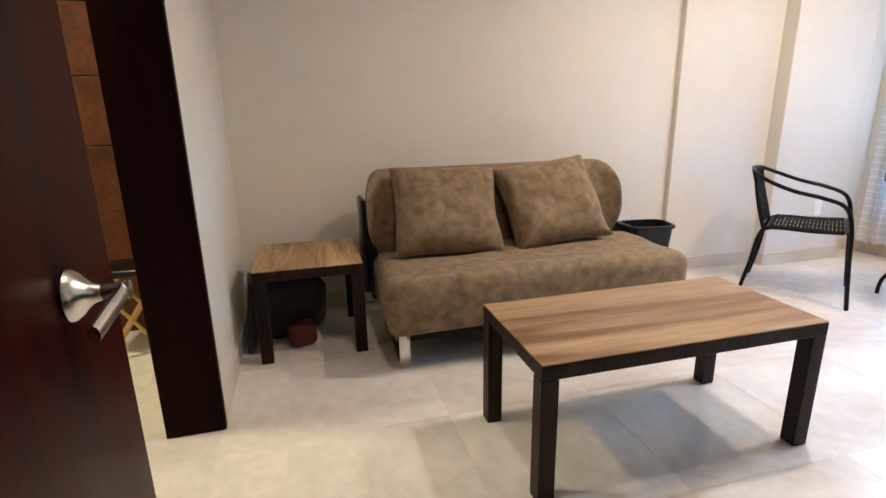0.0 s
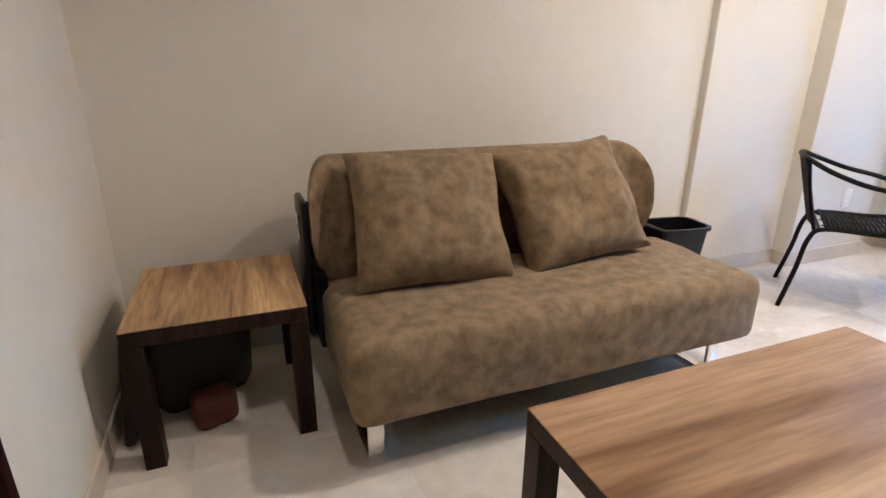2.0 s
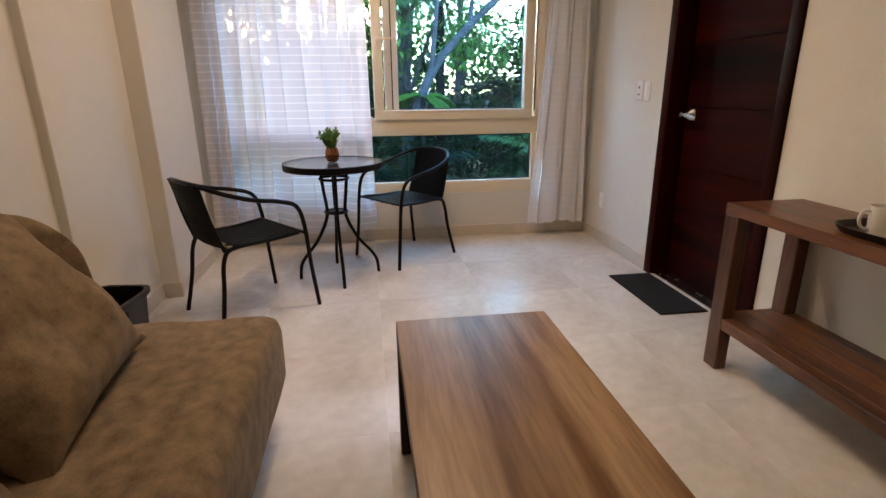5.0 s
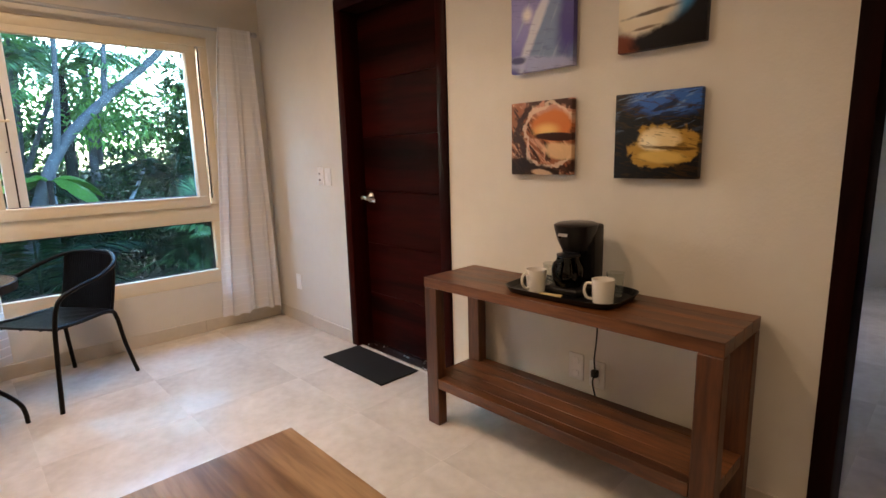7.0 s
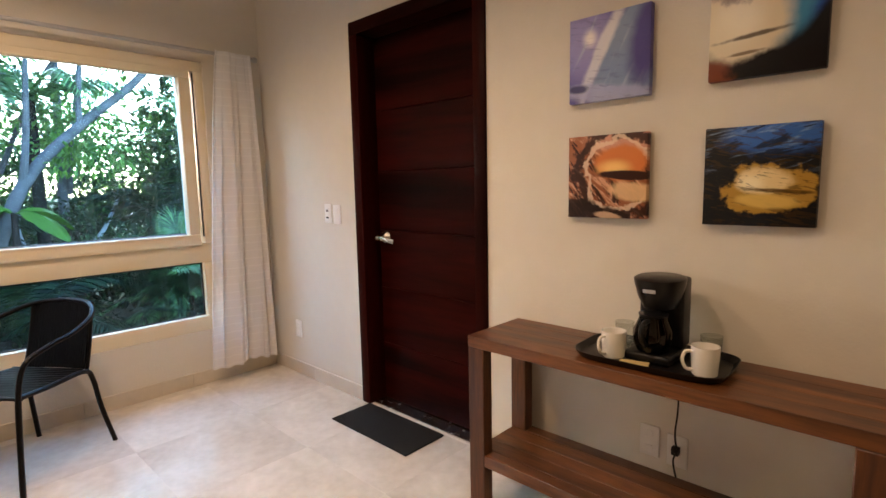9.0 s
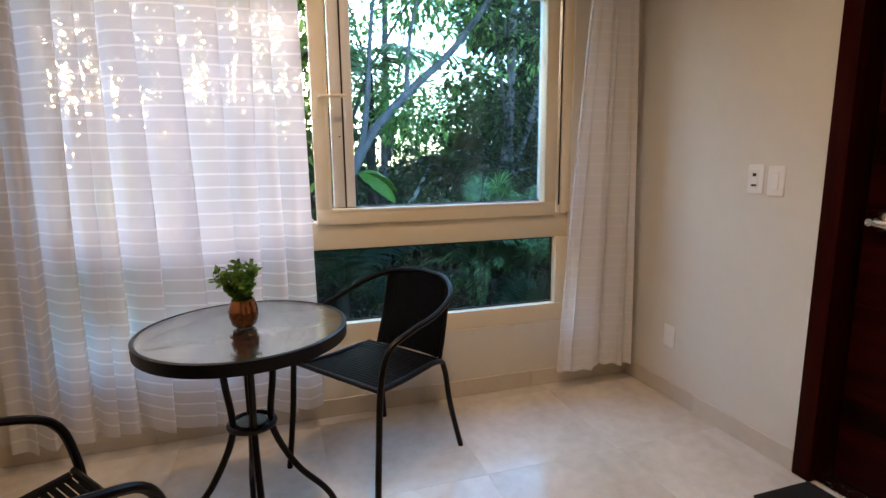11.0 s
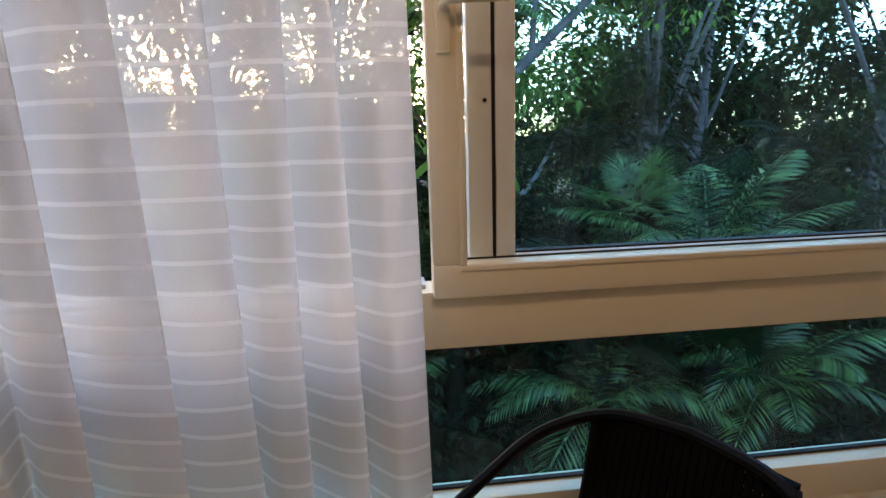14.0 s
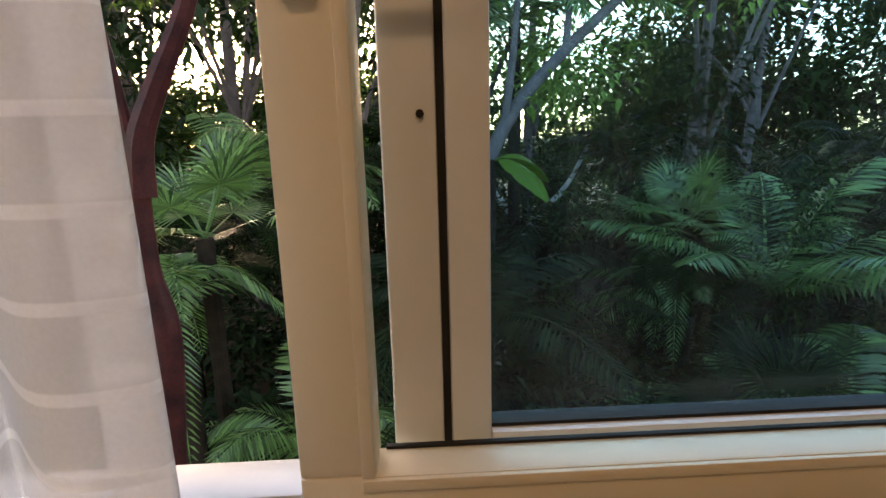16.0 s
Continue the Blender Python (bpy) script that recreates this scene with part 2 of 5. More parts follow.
PLASTER = material("wall_plaster", (0.72, 0.68, 0.60), 0.75, vary=0.04, scale=1.6, bump=0.10, bump_scale=90)
CEILING = material("ceiling_paint", (0.80, 0.78, 0.73), 0.8, vary=0.03, scale=2, bump=0.08, bump_scale=90)
TILE = material("floor_tile", (0.74, 0.705, 0.65), 0.17, vary=0.10, scale=2.2, second=(0.55, 0.51, 0.45), each=0.045, bump=0.03, bump_scale=8)
GROUT = material("tile_grout", (0.68, 0.64, 0.58), 0.6, vary=0.1)
SKIRT = material("skirting_tile", (0.62, 0.56, 0.47), 0.3, vary=0.08, scale=3, each=0.04)
MAHOGANY = wood("mahogany_varnish", (0.034, 0.0032, 0.0022), (0.007, 0.001, 0.0008), 0.45, axis=0, grain=6, line=0.3, spec=0.04)
# Same upright mahogany in near-black: the shade on unlit jambs is in its colour.
MAHOGANY_SHADED = wood("mahogany_upright_shaded", (0.016, 0.0024, 0.0016), (0.005, 0.001, 0.001), 0.5, axis=2, grain=8, line=0.3, spec=0.05)
MAHOGANY_RED = wood("mahogany_red_upright", (0.036, 0.0034, 0.0022), (0.006, 0.001, 0.0008), 0.36, axis=2, grain=5, line=0.3, spec=0.04)
OAK = wood("printed_oak", (0.40, 0.262, 0.150), (0.17, 0.088, 0.042), 0.30, axis=0, grain=9, line=0.3, spec=0.35)
OAK_Y = wood("printed_oak_across", (0.66, 0.43, 0.20), (0.15, 0.048, 0.020), 0.34, axis=1, grain=10, line=0.45)
WENGE = wood("dark_walnut_foil", (0.030, 0.014, 0.011), (0.010, 0.005, 0.004), 0.4, axis=2, grain=20, spec=0.15)
ROSEWOOD = wood("rosewood_oiled", (0.20, 0.074, 0.022), (0.055, 0.015, 0.005), 0.36, axis=0, grain=12, coat=0.1, line=0.45)
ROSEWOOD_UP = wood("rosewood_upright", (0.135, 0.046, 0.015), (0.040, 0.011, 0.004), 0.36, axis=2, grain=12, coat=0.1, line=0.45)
VELVET = material("taupe_velvet", (0.255, 0.186, 0.111), 0.9, vary=0.20, scale=21, second=(0.134, 0.095, 0.056), bump=0.14, bump_scale=420, sheen=0.12, spec=0.1)
BLACK_STEEL = material("black_powder_coat", (0.003, 0.003, 0.004), 0.36, spec=0.18, vary=0.3, scale=20, bump=0.05, bump_scale=200)
RATTAN = material("black_woven_strip", (0.003, 0.003, 0.003), 0.55, spec=0.07, vary=0.4, scale=30)
CHROME = material("chrome", (0.80, 0.80, 0.80), 0.12, 1.0, vary=0.03)
NICKEL = material("brushed_nickel", (0.62, 0.59, 0.54), 0.24, 1.0, vary=0.06, scale=20)
BLACK_PLASTIC = material("black_plastic", (0.005, 0.005, 0.006), 0.3, spec=0.3, vary=0.2)
MATTE_BLACK = material("black_rubber_pile", (0.005, 0.005, 0.005), 0.95, vary=0.4, scale=60, bump=0.8, bump_scale=300)
PVC = material("cream_window_vinyl", (0.80, 0.71, 0.53), 0.35, vary=0.03, scale=3)
SASH_WHITE = material("white_sash_vinyl", (0.80, 0.80, 0.78), 0.35, vary=0.03, scale=3)
ALU = material("pale_aluminium", (0.50, 0.50, 0.50), 0.4, 0.4, vary=0.06)
GASKET = material("black_gasket", (0.006, 0.006, 0.006), 0.7)
WHITE_PLASTIC = material("white_plastic", (0.88, 0.87, 0.84), 0.3, vary=0.02)
CERAMIC = material("white_glaze", (0.82, 0.80, 0.76), 0.12, vary=0.02, spec=0.6)
COPPER = material("rose_gold_glaze", (0.36, 0.15, 0.07), 0.2, 0.9, vary=0.2, scale=14)
PANE = glass("window_glass", (0.60, 0.86, 0.97), ior=1.35, dirt_haze=0.014)
PANE_LOW = glass("low_window_glass", (0.58, 0.84, 0.95), ior=1.35, dirt_haze=0.006)
# A little scatter gives the tabletop a silvery painted sheen.
RIPPLE = glass("rippled_table_glass", (0.74, 0.86, 0.86), 0.03, wavy=0.30, wave_scale=40, ior=2.8, dirt_haze=0.02)
# Scatter whitens the clean tumblers in place of their highlights.
TUMBLER = glass("tumbler_glass", (0.94, 0.95, 0.93), 0.02, ior=1.25, dirt_haze=0.10)
JUG_GLASS = glass("smoked_jug_glass", (0.10, 0.08, 0.07), 0.02)
VOILE = voile("striped_voile", 0.72, 0.92, 0.56)
VOILE_DOUBLE = voile("gathered_voile", 0.88, 0.935, 0.42)
SLATE = material("rust_slate", (0.095, 0.033, 0.009), 0.55, vary=0.45, scale=4.5, second=(0.036, 0.013, 0.007), bump=0.6, bump_scale=14, each=0.12, spec=0.2)
GOLD = material("brass_tube", (0.60, 0.42, 0.16), 0.3, 1.0)
BLUE_CLOTH = material("blue_bedspread", (0.05, 0.09, 0.28), 0.8, vary=0.3, scale=6, bump=0.3, bump_scale=40)
WHITE_CLOTH = material("white_highlight_cloth", (0.75, 0.76, 0.80), 0.8, vary=0.05, bump=0.2, bump_scale=30)
RED_CLOTH = material("red_cloth", (0.095, 0.024, 0.016), 0.8, vary=0.3)
DARK_CLOTH = material("black_nylon", (0.02, 0.017, 0.016), 0.7, vary=0.4, bump=0.4, bump_scale=40)
PAPER = material("kraft_packet", (0.62, 0.50, 0.24), 0.6, vary=0.1)
PALM_BARK = material("fibrous_palm_bark", (0.022, 0.018, 0.014), 0.9, vary=0.4, scale=9, bump=0.8, bump_scale=30, spec=0.03)
BARK = material("grey_bark", (0.105, 0.088, 0.086), 0.85, spec=0.06, vary=0.35, scale=5, bump=0.8, bump_scale=18)
RED_BARK = material("peeling_red_bark", (0.055, 0.015, 0.014), 0.5, spec=0.12, vary=0.6, scale=9, second=(0.022, 0.010, 0.012), bump=0.6, bump_scale=12)
PALE_BARK = material("pale_bark", (0.44, 0.40, 0.40), 0.7, vary=0.3, scale=7, bump=0.4, bump_scale=20)
EARTH = material("forest_floor", (0.022, 0.017, 0.011), 0.95, spec=0.05, vary=0.5, scale=2, bump=0.8, bump_scale=6)
LEAF = leafy("broad_leaf", (0.026, 0.066, 0.012), (0.130, 0.250, 0.045))
# Copy of the broad leaf darkened so that shade is in its colour.
LEAF_SHADED = leafy("shaded_leaf_tone", (0.004, 0.010, 0.004), (0.018, 0.040, 0.013))
LEAF_FAR = leafy("far_leaf", (0.010, 0.026, 0.009), (0.050, 0.100, 0.028))
# Copy of the broad leaf lightened so that its colour looks lit.
LEAF_LIT = leafy("lit_leaf_tone", (0.045, 0.110, 0.022), (0.170, 0.310, 0.070))
# The light end of this range stands in for sky-lit fronds.
PALM_LEAF = leafy("palm_leaf", (0.016, 0.052, 0.014), (0.160, 0.320, 0.095), 0.28, 0.55)
BANANA_LEAF = leafy("banana_leaf", (0.055, 0.140, 0.012), (0.085, 0.190, 0.020), 0.4, 0.2)
POT_LEAF = leafy("pot_plant_leaf", (0.04, 0.12, 0.015), (0.15, 0.30, 0.04), 0.5, 0.4)


# ---- shapes ----
def box(bm, x0, x1, y0, y1, z0, z1, bevel=0.0, seg=2):
    vs = [bm.verts.new((x, y, z)) for x in (x0, x1) for y in (y0, y1) for z in (z0, z1)]
    fs = [(0, 1, 3, 2), (4, 6, 7, 5), (0, 4, 5, 1), (2, 3, 7, 6), (0, 2, 6, 4), (1, 5, 7, 3)]
    faces = [bm.faces.new([vs[i] for i in f]) for f in fs]
    if bevel:
        edges = list({e for f in faces for e in f.edges})
        bmesh.ops.bevel(bm, geom=edges, offset=bevel, segments=seg, profile=0.5, affect="EDGES")
    return bm


def tube(bm, pts, r, seg=8, closed=False, r_end=None):
    """A round bar along a path, its radius running from r to r_end."""
    pts = [Vector(p) for p in pts]
    n = len(pts)
    rings, side = [], None
    for i, p in enumerate(pts):
        a = pts[(i - 1) % n] if closed or i else pts[0]
        b = pts[(i + 1) % n] if closed or i < n - 1 else pts[-1]
        d = (b - a).normalized()
        if side is None:
            side = d.orthogonal().normalized()
        side = (side - d * side.dot(d)).normalized()
        up = d.cross(side)
        rad = r if r_end is None else r + (r_end - r) * i / (n - 1)
        rings.append([bm.verts.new(p + rad * (math.cos(k * math.tau / seg) * side + math.sin(k * math.tau / seg) * up)) for k in range(seg)])
    for i in range(n if closed else n - 1):
        a, b = rings[i], rings[(i + 1) % n]
        for k in range(seg):
            bm.faces.new((a[k], a[(k + 1) % seg], b[(k + 1) % seg], b[k]))
    if not closed:
        bm.faces.new(rings[0][::-1])
        bm.faces.new(rings[-1])
    return bm


def smooth(pts, steps=6):
    """A rounded path through the points given."""
    pts = [Vector(p) for p in pts]
    out = []
    for i in range(len(pts) - 1):
        p0, p1, p2, p3 = pts[max(0, i - 1)], pts[i], pts[i + 1], pts[min(len(pts) - 1, i + 2)]
        for k in range(steps):
            t = k / steps
            out.append(0.5 * ((2 * p1) + (p2 - p0) * t + (2 * p0 - 5 * p1 + 4 * p2 - p3) * t * t + (3 * p1 - p0 - 3 * p2 + p3) * t ** 3))
    return out + [pts[-1]]


def lathe(bm, profile, seg=24, x=0.0, y=0.0):
    rings = [[bm.verts.new((x + r * math.cos(k * math.tau / seg), y + r * math.sin(k * math.tau / seg), z)) for k in range(seg)] for r, z in profile]
    for a, b in zip(rings, rings[1:]):
        for k in range(seg):
            bm.faces.new((a[k], a[(k + 1) % seg], b[(k + 1) % seg], b[k]))
    for ring, flip in ((rings[0], True), (rings[-1], False)):
        if (ring[0].co - ring[seg // 2].co).length > 1e-4:
            bm.faces.new(ring[::-1] if flip else ring)
    return bm


def mesh_of(bm, mat, name, soft=True, weld=False):
    me = bpy.data.meshes.new(name)
    bmesh.ops.recalc_face_normals(bm, faces=bm.faces)
    bm.to_mesh(me)
    bm.free()
    me.materials.append(mat)
    if soft:
        me.shade_smooth()
        me.set_sharp_from_angle(angle=radians(38))
    return me


def part(name, bm, mat, parent, label="", soft=True):
    """Links a bmesh as one mesh object under a thing or a part."""
    ob = new(name, mesh_of(bm, mat, name, soft))
    ob.parent = parent
    return tagged(ob, label)


def thing(name, label, category, m=None, group=""):
    ob = new(name)
    ob.empty_display_size = 0.1
    if m is not None:
        ob.matrix_world = m
    return tagged(ob, label, category, group)


def solid(name, bm, mat, label, category, kind="", group="", m=None, soft=True):
    ob = new(name, mesh_of(bm, mat, name, soft))
    if m is not None:
        ob.matrix_world = m
    return tagged(ob, label, category, group, kind)


def B():
    return bmesh.new()


# ---- the rooms ----
WX, EX, SY = 0.265, 4.78, 0.405          # inner faces of the west, east and south walls
N0, N1, N2, N3 = 3.44, 3.40, 3.30, 3.45  # the north wall steps forward twice, then back in the window corner
S1, S2, S3 = 3.00, 3.765, 4.45


def structure(name, bm, mat, label, category="wall"):
    return solid(name, bm, mat, label, category, kind="structure", soft=False)


bm = B()
box(bm, WX - 0.18, S1, N0, N0 + 0.3, -0.02, CEIL)
structure("wall_north", bm, PLASTER, "smooth warm-white plastered wall behind the sofa")
bm = B()
box(bm, S1, S2, N1, N0 + 0.3, -0.02, CEIL, 0.006)
structure("wall_north_pier", bm, PLASTER, "shallow plastered step in the north wall")
bm = B()
box(bm, S2, S3, N2, N0 + 0.3, -0.02, CEIL, 0.006)
structure("wall_north_column", bm, PLASTER, "plastered column standing forward of the wall")
bm = B()
box(bm, S3, EX + 0.2, N3, N0 + 0.3, -0.02, CEIL)
structure("wall_north_bay", bm, PLASTER, "plastered wall beside the window")
# east wall with the window opening
WY0, WY1, WZ0, WZ1 = 0.80, 3.22, 0.36, 2.11
bm = B()
box(bm, EX, EX + 0.11, SY - 0.18, N3, -0.02, WZ0)
box(bm, EX, EX + 0.11, SY - 0.18, N3, WZ1, CEIL)
box(bm, EX, EX + 0.11, SY - 0.18, WY0, WZ0, WZ1)
box(bm, EX, EX + 0.11, WY1, N3, WZ0, WZ1)
structure("wall_east", bm, PLASTER, "plastered wall with a wide window opening")
# south wall with the entrance door and the bedroom opening
D0, D1, DH = 2.765, 3.735, 2.20
O0, O1 = 0.20, 1.15
bm = B()
box(bm, O1, D0, SY - 0.18, SY, -0.02, CEIL)
box(bm, D1, EX, SY - 0.18, SY, -0.02, CEIL)
box(bm, D0, D1, SY - 0.18, SY, DH, CEIL)
box(bm, O0, O1, SY - 0.18, SY, DH, CEIL)
box(bm, -1.6, O0, SY - 0.18, SY, -0.02, CEIL)
structure("wall_south", bm, PLASTER, "plastered wall with two doorways")
# west wall with the bathroom doorway
B0, B1 = 1.22, 2.335
bm = B()
box(bm, WX - 0.18, WX, B1, N0, -0.02, CEIL)
box(bm, WX - 0.18, WX, SY, B0, -0.02, CEIL)
box(bm, WX - 0.18, WX, B0, B1, DH, CEIL)
structure("wall_west", bm, PLASTER, "white plastered wall with the bathroom doorway")
# walls that close bathroom and bedroom
bm = B()
box(bm, -1.7, -1.6, SY - 0.18, N0 + 0.2, -0.02, CEIL)
structure("wall_bathroom_west", bm, PLASTER, "plain plastered bathroom wall")
bm = B()
box(bm, -1.6, WX - 0.18, N0, N0 + 0.2, -0.02, CEIL)
structure("wall_bathroom_north", bm, PLASTER, "bathroom wall behind the slate cladding")
bm = B()
box(bm, -1.7, -1.6, -3.6, SY - 0.18, -0.02, CEIL)
box(bm, -1.7, 3.0, -3.7, -3.6, -0.02, CEIL)
box(bm, 2.9, 3.0, -3.6, SY - 0.18, -0.02, 1.0)
box(bm, 2.9, 3.0, -3.6, SY - 0.18, 1.9, CEIL)
box(bm, 2.9, 3.0, -3.6, -2.2, 1.0, 1.9)
box(bm, 2.9, 3.0, -1.5, SY - 0.18, 1.0, 1.9)
structure("wall_bedroom", bm, PLASTER, "plain bedroom walls with a window opening")
bm = B()
box(bm, -1.7, EX + 0.2, SY - 0.18, N0 + 0.3, CEIL, CEIL + 0.12)
box(bm, -1.7, 3.0, -3.7, SY - 0.18, CEIL, CEIL + 0.12)
structure("ceiling", bm, CEILING, "white painted plaster ceiling", "ceiling")
bm = B()
box(bm, -1.7, EX + 0.2, SY - 0.18, N0 + 0.3, -0.2, -0.0007)
box(bm, -1.7, 3.0, -3.7, SY - 0.18, -0.2, -0.0007)
FLOOR = structure("floor", bm, GROUT, "cream polished stone-look tiled floor", "floor")


# door frames
def door_frame(name, label, x0, x1, y0, y1, along, height=DH, cw=0.06, mat=None):
    """Lining boards of a doorway; along: the axis on which the doorway is wide."""
    fr = thing(name, label, "door frame")
    fr["kind"] = "structure"
    p = 0.012
    if along == "x":
        for a, b in ((x0, x0 + cw), (x1 - cw, x1)):
            bm = B()
            box(bm, a, b, y0 - p, y1 + p, 0, height - cw, 0.004)
            part("jamb", bm, mat or MAHOGANY_SHADED, fr)
        bm = B()
        box(bm, x0, x1, y0 - p, y1 + p, height - cw, height, 0.004)
    else:
        for a, b in ((y0, y0 + cw), (y1 - cw, y1)):
            bm = B()
            box(bm, x0 - p, x1 + p, a, b, 0, height - cw, 0.004)
            part("jamb", bm, mat or MAHOGANY_SHADED, fr)
        bm = B()
        box(bm, x0 - p, x1 + p, y0, y1, height - cw, height, 0.004)
    part("head", bm, MAHOGANY, fr)
    return fr


def lever(parent, x, y, z, nx, ny, lx, ly):
    """Lever handle with a domed rose. (nx, ny): out of the door; (lx, ly): along the lever."""
    rot = Matrix(((lx, nx, 0, x), (ly, ny, 0, y), (0, 0, 1, z), (0, 0, 0, 1)))
    bm = B()
    lathe(bm, [(0.036, 0.0), (0.038, 0.005), (0.036, 0.010), (0.030, 0.018), (0.020, 0.026), (0.014, 0.034), (0.012, 0.042)], 28)
    bm.transform(rot @ Matrix.Rotation(radians(-90), 4, "X"))
    rose = part("handle", bm, NICKEL, parent, "brushed nickel lever handle")
    bm = B()
    tube(bm, [(0, 0.02, 0), (0, 0.072, 0)], 0.010, 12)
    tube(bm, [(0, 0.062, 0), (0, 0.078, 0)], 0.0135, 12)
    grip = B()
    tube(grip, smooth([(0, 0.068, 0), (0.03, 0.070, -0.003), (0.07, 0.064, -0.009), (0.118, 0.055, -0.018)]), 0.0075, 10)
    for v in grip.verts:
        v.co.z += (v.co.z + 0.15 * v.co.x) * 0.7
    grip.transform(rot)
    part("grip", grip, NICKEL, rose)
    bm.transform(rot)
    part("stem", bm, NICKEL, rose)


door_frame("door_frame_1", "dark mahogany lining of the entrance doorway", D0, D1, SY - 0.18, SY, "x", cw=0.07, mat=MAHOGANY_RED)
door_frame("door_frame_2", "dark mahogany lining of the bedroom doorway", O0, O1, SY - 0.18, SY, "x")
door_frame("door_frame_3", "dark mahogany lining of the bathroom doorway", WX - 0.18, WX, B0, B1, "y", cw=0.035)

# closed entrance door: flush mahogany boards with horizontal grooves
d = thing("door_1", "closed dark mahogany door with horizontal grooves", "door")
d["kind"] = "structure"
zs = [0.012, 0.36, 0.70, 1.04, 1.38, 1.72, DH - 0.074]
for a, b in zip(zs, zs[1:]):
    bm = B()
    box(bm, D0 + 0.073, D1 - 0.073, SY - 0.15, SY - 0.11, a, b - 0.0015, 0.0015, 1)
    part("panel", bm, MAHOGANY, d)
bm = B()
box(bm, D0 + 0.072, D1 - 0.072, SY - 0.17, SY - 0.1505, 0.012, DH - 0.072)
part("backing_board", bm, MAHOGANY, d)
lever(d, D1 - 0.135, SY - 0.11, 1.0, 0, 1, -1, 0)
bm = B()
box(bm, D0 + 0.01, D1 - 0.01, SY - 0.16, SY - 0.02, -0.008, 0.008, 0.003)
structure("threshold", bm, NICKEL, "thin metal threshold strip under the door", "threshold")

# open bedroom door standing against the west wall
d = thing("door_2", "open dark mahogany door with a nickel lever", "door", pose(0.283, 1.50, 0, 0, 0, 6))
d["kind"] = "structure"
bm = B()
box(bm, -0.042, 0, -0.95, 0, 0.012, DH - 0.08, 0.004)
part("leaf", bm, MAHOGANY_RED, d)
lever(d, 0.0, -0.250, 0.905, 1, 0, 0, -1)


# ---- window ----
def member(parent, name, y0, y1, z0, z1, x0, x1, mat=None, bevel=0.004):
    bm = B()
    box(bm, x0, x1, y0, y1, z0, z1, bevel)
    return part(name, bm, mat or PVC, parent)


win = thing("window_1", "wide cream vinyl window with sliding upper sashes", "window")
win["kind"] = "structure"
LZ0, LZ1, UZ0 = 0.455, 0.815, 0.945
member(win, "sill_rail", WY0, WY1, WZ0, LZ0, 4.79, 4.862)
member(win, "middle_rail", WY0, WY1, LZ1, UZ0, 4.815, 4.91)
member(win, "head_rail", WY0, WY1, 2.05, WZ1, 4.79, 4.91)
member(win, "jamb", WY0, 0.875, LZ0, LZ1, 4.79, 4.862)
member(win, "jamb", WY0, 0.855, UZ0, 2.05, 4.79, 4.91)
member(win, "jamb", 3.16, WY1, LZ0, LZ1, 4.79, 4.91)
member(win, "jamb", 3.12, WY1, UZ0, 2.05, 4.79, 4.91)
member(win, "groove", 0.862, 0.870, 0.99, 2.04, 4.7875, 4.7899, GASKET, 0)
member(win, "track", 2.12, 3.12, UZ0, 0.957, 4.84, 4.905, ALU)
lp = member(win, "lower_pane", 0.878, 3.157, LZ0 + 0.003, LZ1 - 0.003, 4.845, 4.851, PANE_LOW, 0)
lp.visible_shadow = False
for y0, y1, z0, z1 in ((0.875, 3.16, LZ1 - 0.008, LZ1 - 0.001), (0.875, 3.16, LZ0 + 0.001, LZ0 + 0.007), (0.876, 0.884, LZ0 + 0.008, LZ1 - 0.009)):
    member(win, "gasket", y0, y1, z0, z1, 4.832, 4.844, GASKET, 0)


def sash(name, label, y0, y1, z0, z1, w, x0, x1, lip=0.014):
    """Four mitred rails with a stepped inner lip."""
    s = thing(name, label, "window sash")
    s["kind"] = "structure"
    for a, b, c, e, n in ((y0, y1, z0, z0 + w, "rail"), (y0, y1, z1 - w, z1, "rail"), (y0, y0 + w, z0 + w, z1 - w, "stile"), (y1 - w, y1, z0 + w, z1 - w, "stile")):
        member(s, n, a, b, c, e, x0, x1)
    k = w - lip
    for a, b, c, e in ((y0 + k, y1 - k, z0 + k, z0 + w - 0.002), (y0 + k, y1 - k, z1 - w + 0.002, z1 - k), (y0 + k, y0 + w - 0.002, z0 + w, z1 - w), (y1 - w + 0.002, y1 - k, z0 + w, z1 - w)):
        member(s, "lip", a, b, c, e, x0 - 0.004, x0 + 0.002, bevel=0.0015)
    return s


front = sash("screen_frame", "cream vinyl screen frame standing before the glass sash", 0.88, 2.108, 0.935, 2.075, 0.072, 4.794, 4.842)
hd = B()
box(hd, 4.784, 4.7935, 2.060, 2.088, 1.42, 1.53, 0.003)
latch = part("latch", hd, PVC, front)
hd = B()
tube(hd, smooth([(4.787, 2.074, 1.50), (4.767, 2.070, 1.505), (4.760, 2.03, 1.508), (4.760, 1.955, 1.51)]), 0.008, 8)
part("latch_handle", hd, PVC, latch)
for z in (1.337,):
    hd = B()
    tube(hd, [(4.849, 1.985, z), (4.862, 1.985, z)], 0.004, 8)
    part("screw", hd, GASKET, front)

back = thing("glass_sash", "tinted dusty glass in a pale sliding sash", "window sash")
back["kind"] = "structure"
member(back, "stile", 1.92, 1.962, 0.99, 2.05, 4.853, 4.889, SASH_WHITE)
member(back, "gasket", 1.962, 1.970, 0.99, 2.05, 4.859, 4.889, GASKET, 0)
member(back, "stile", 1.970, 2.022, 0.99, 2.05, 4.853, 4.889, SASH_WHITE)
member(back, "stile", 0.885, 0.943, 0.99, 2.05, 4.853, 4.889, SASH_WHITE)
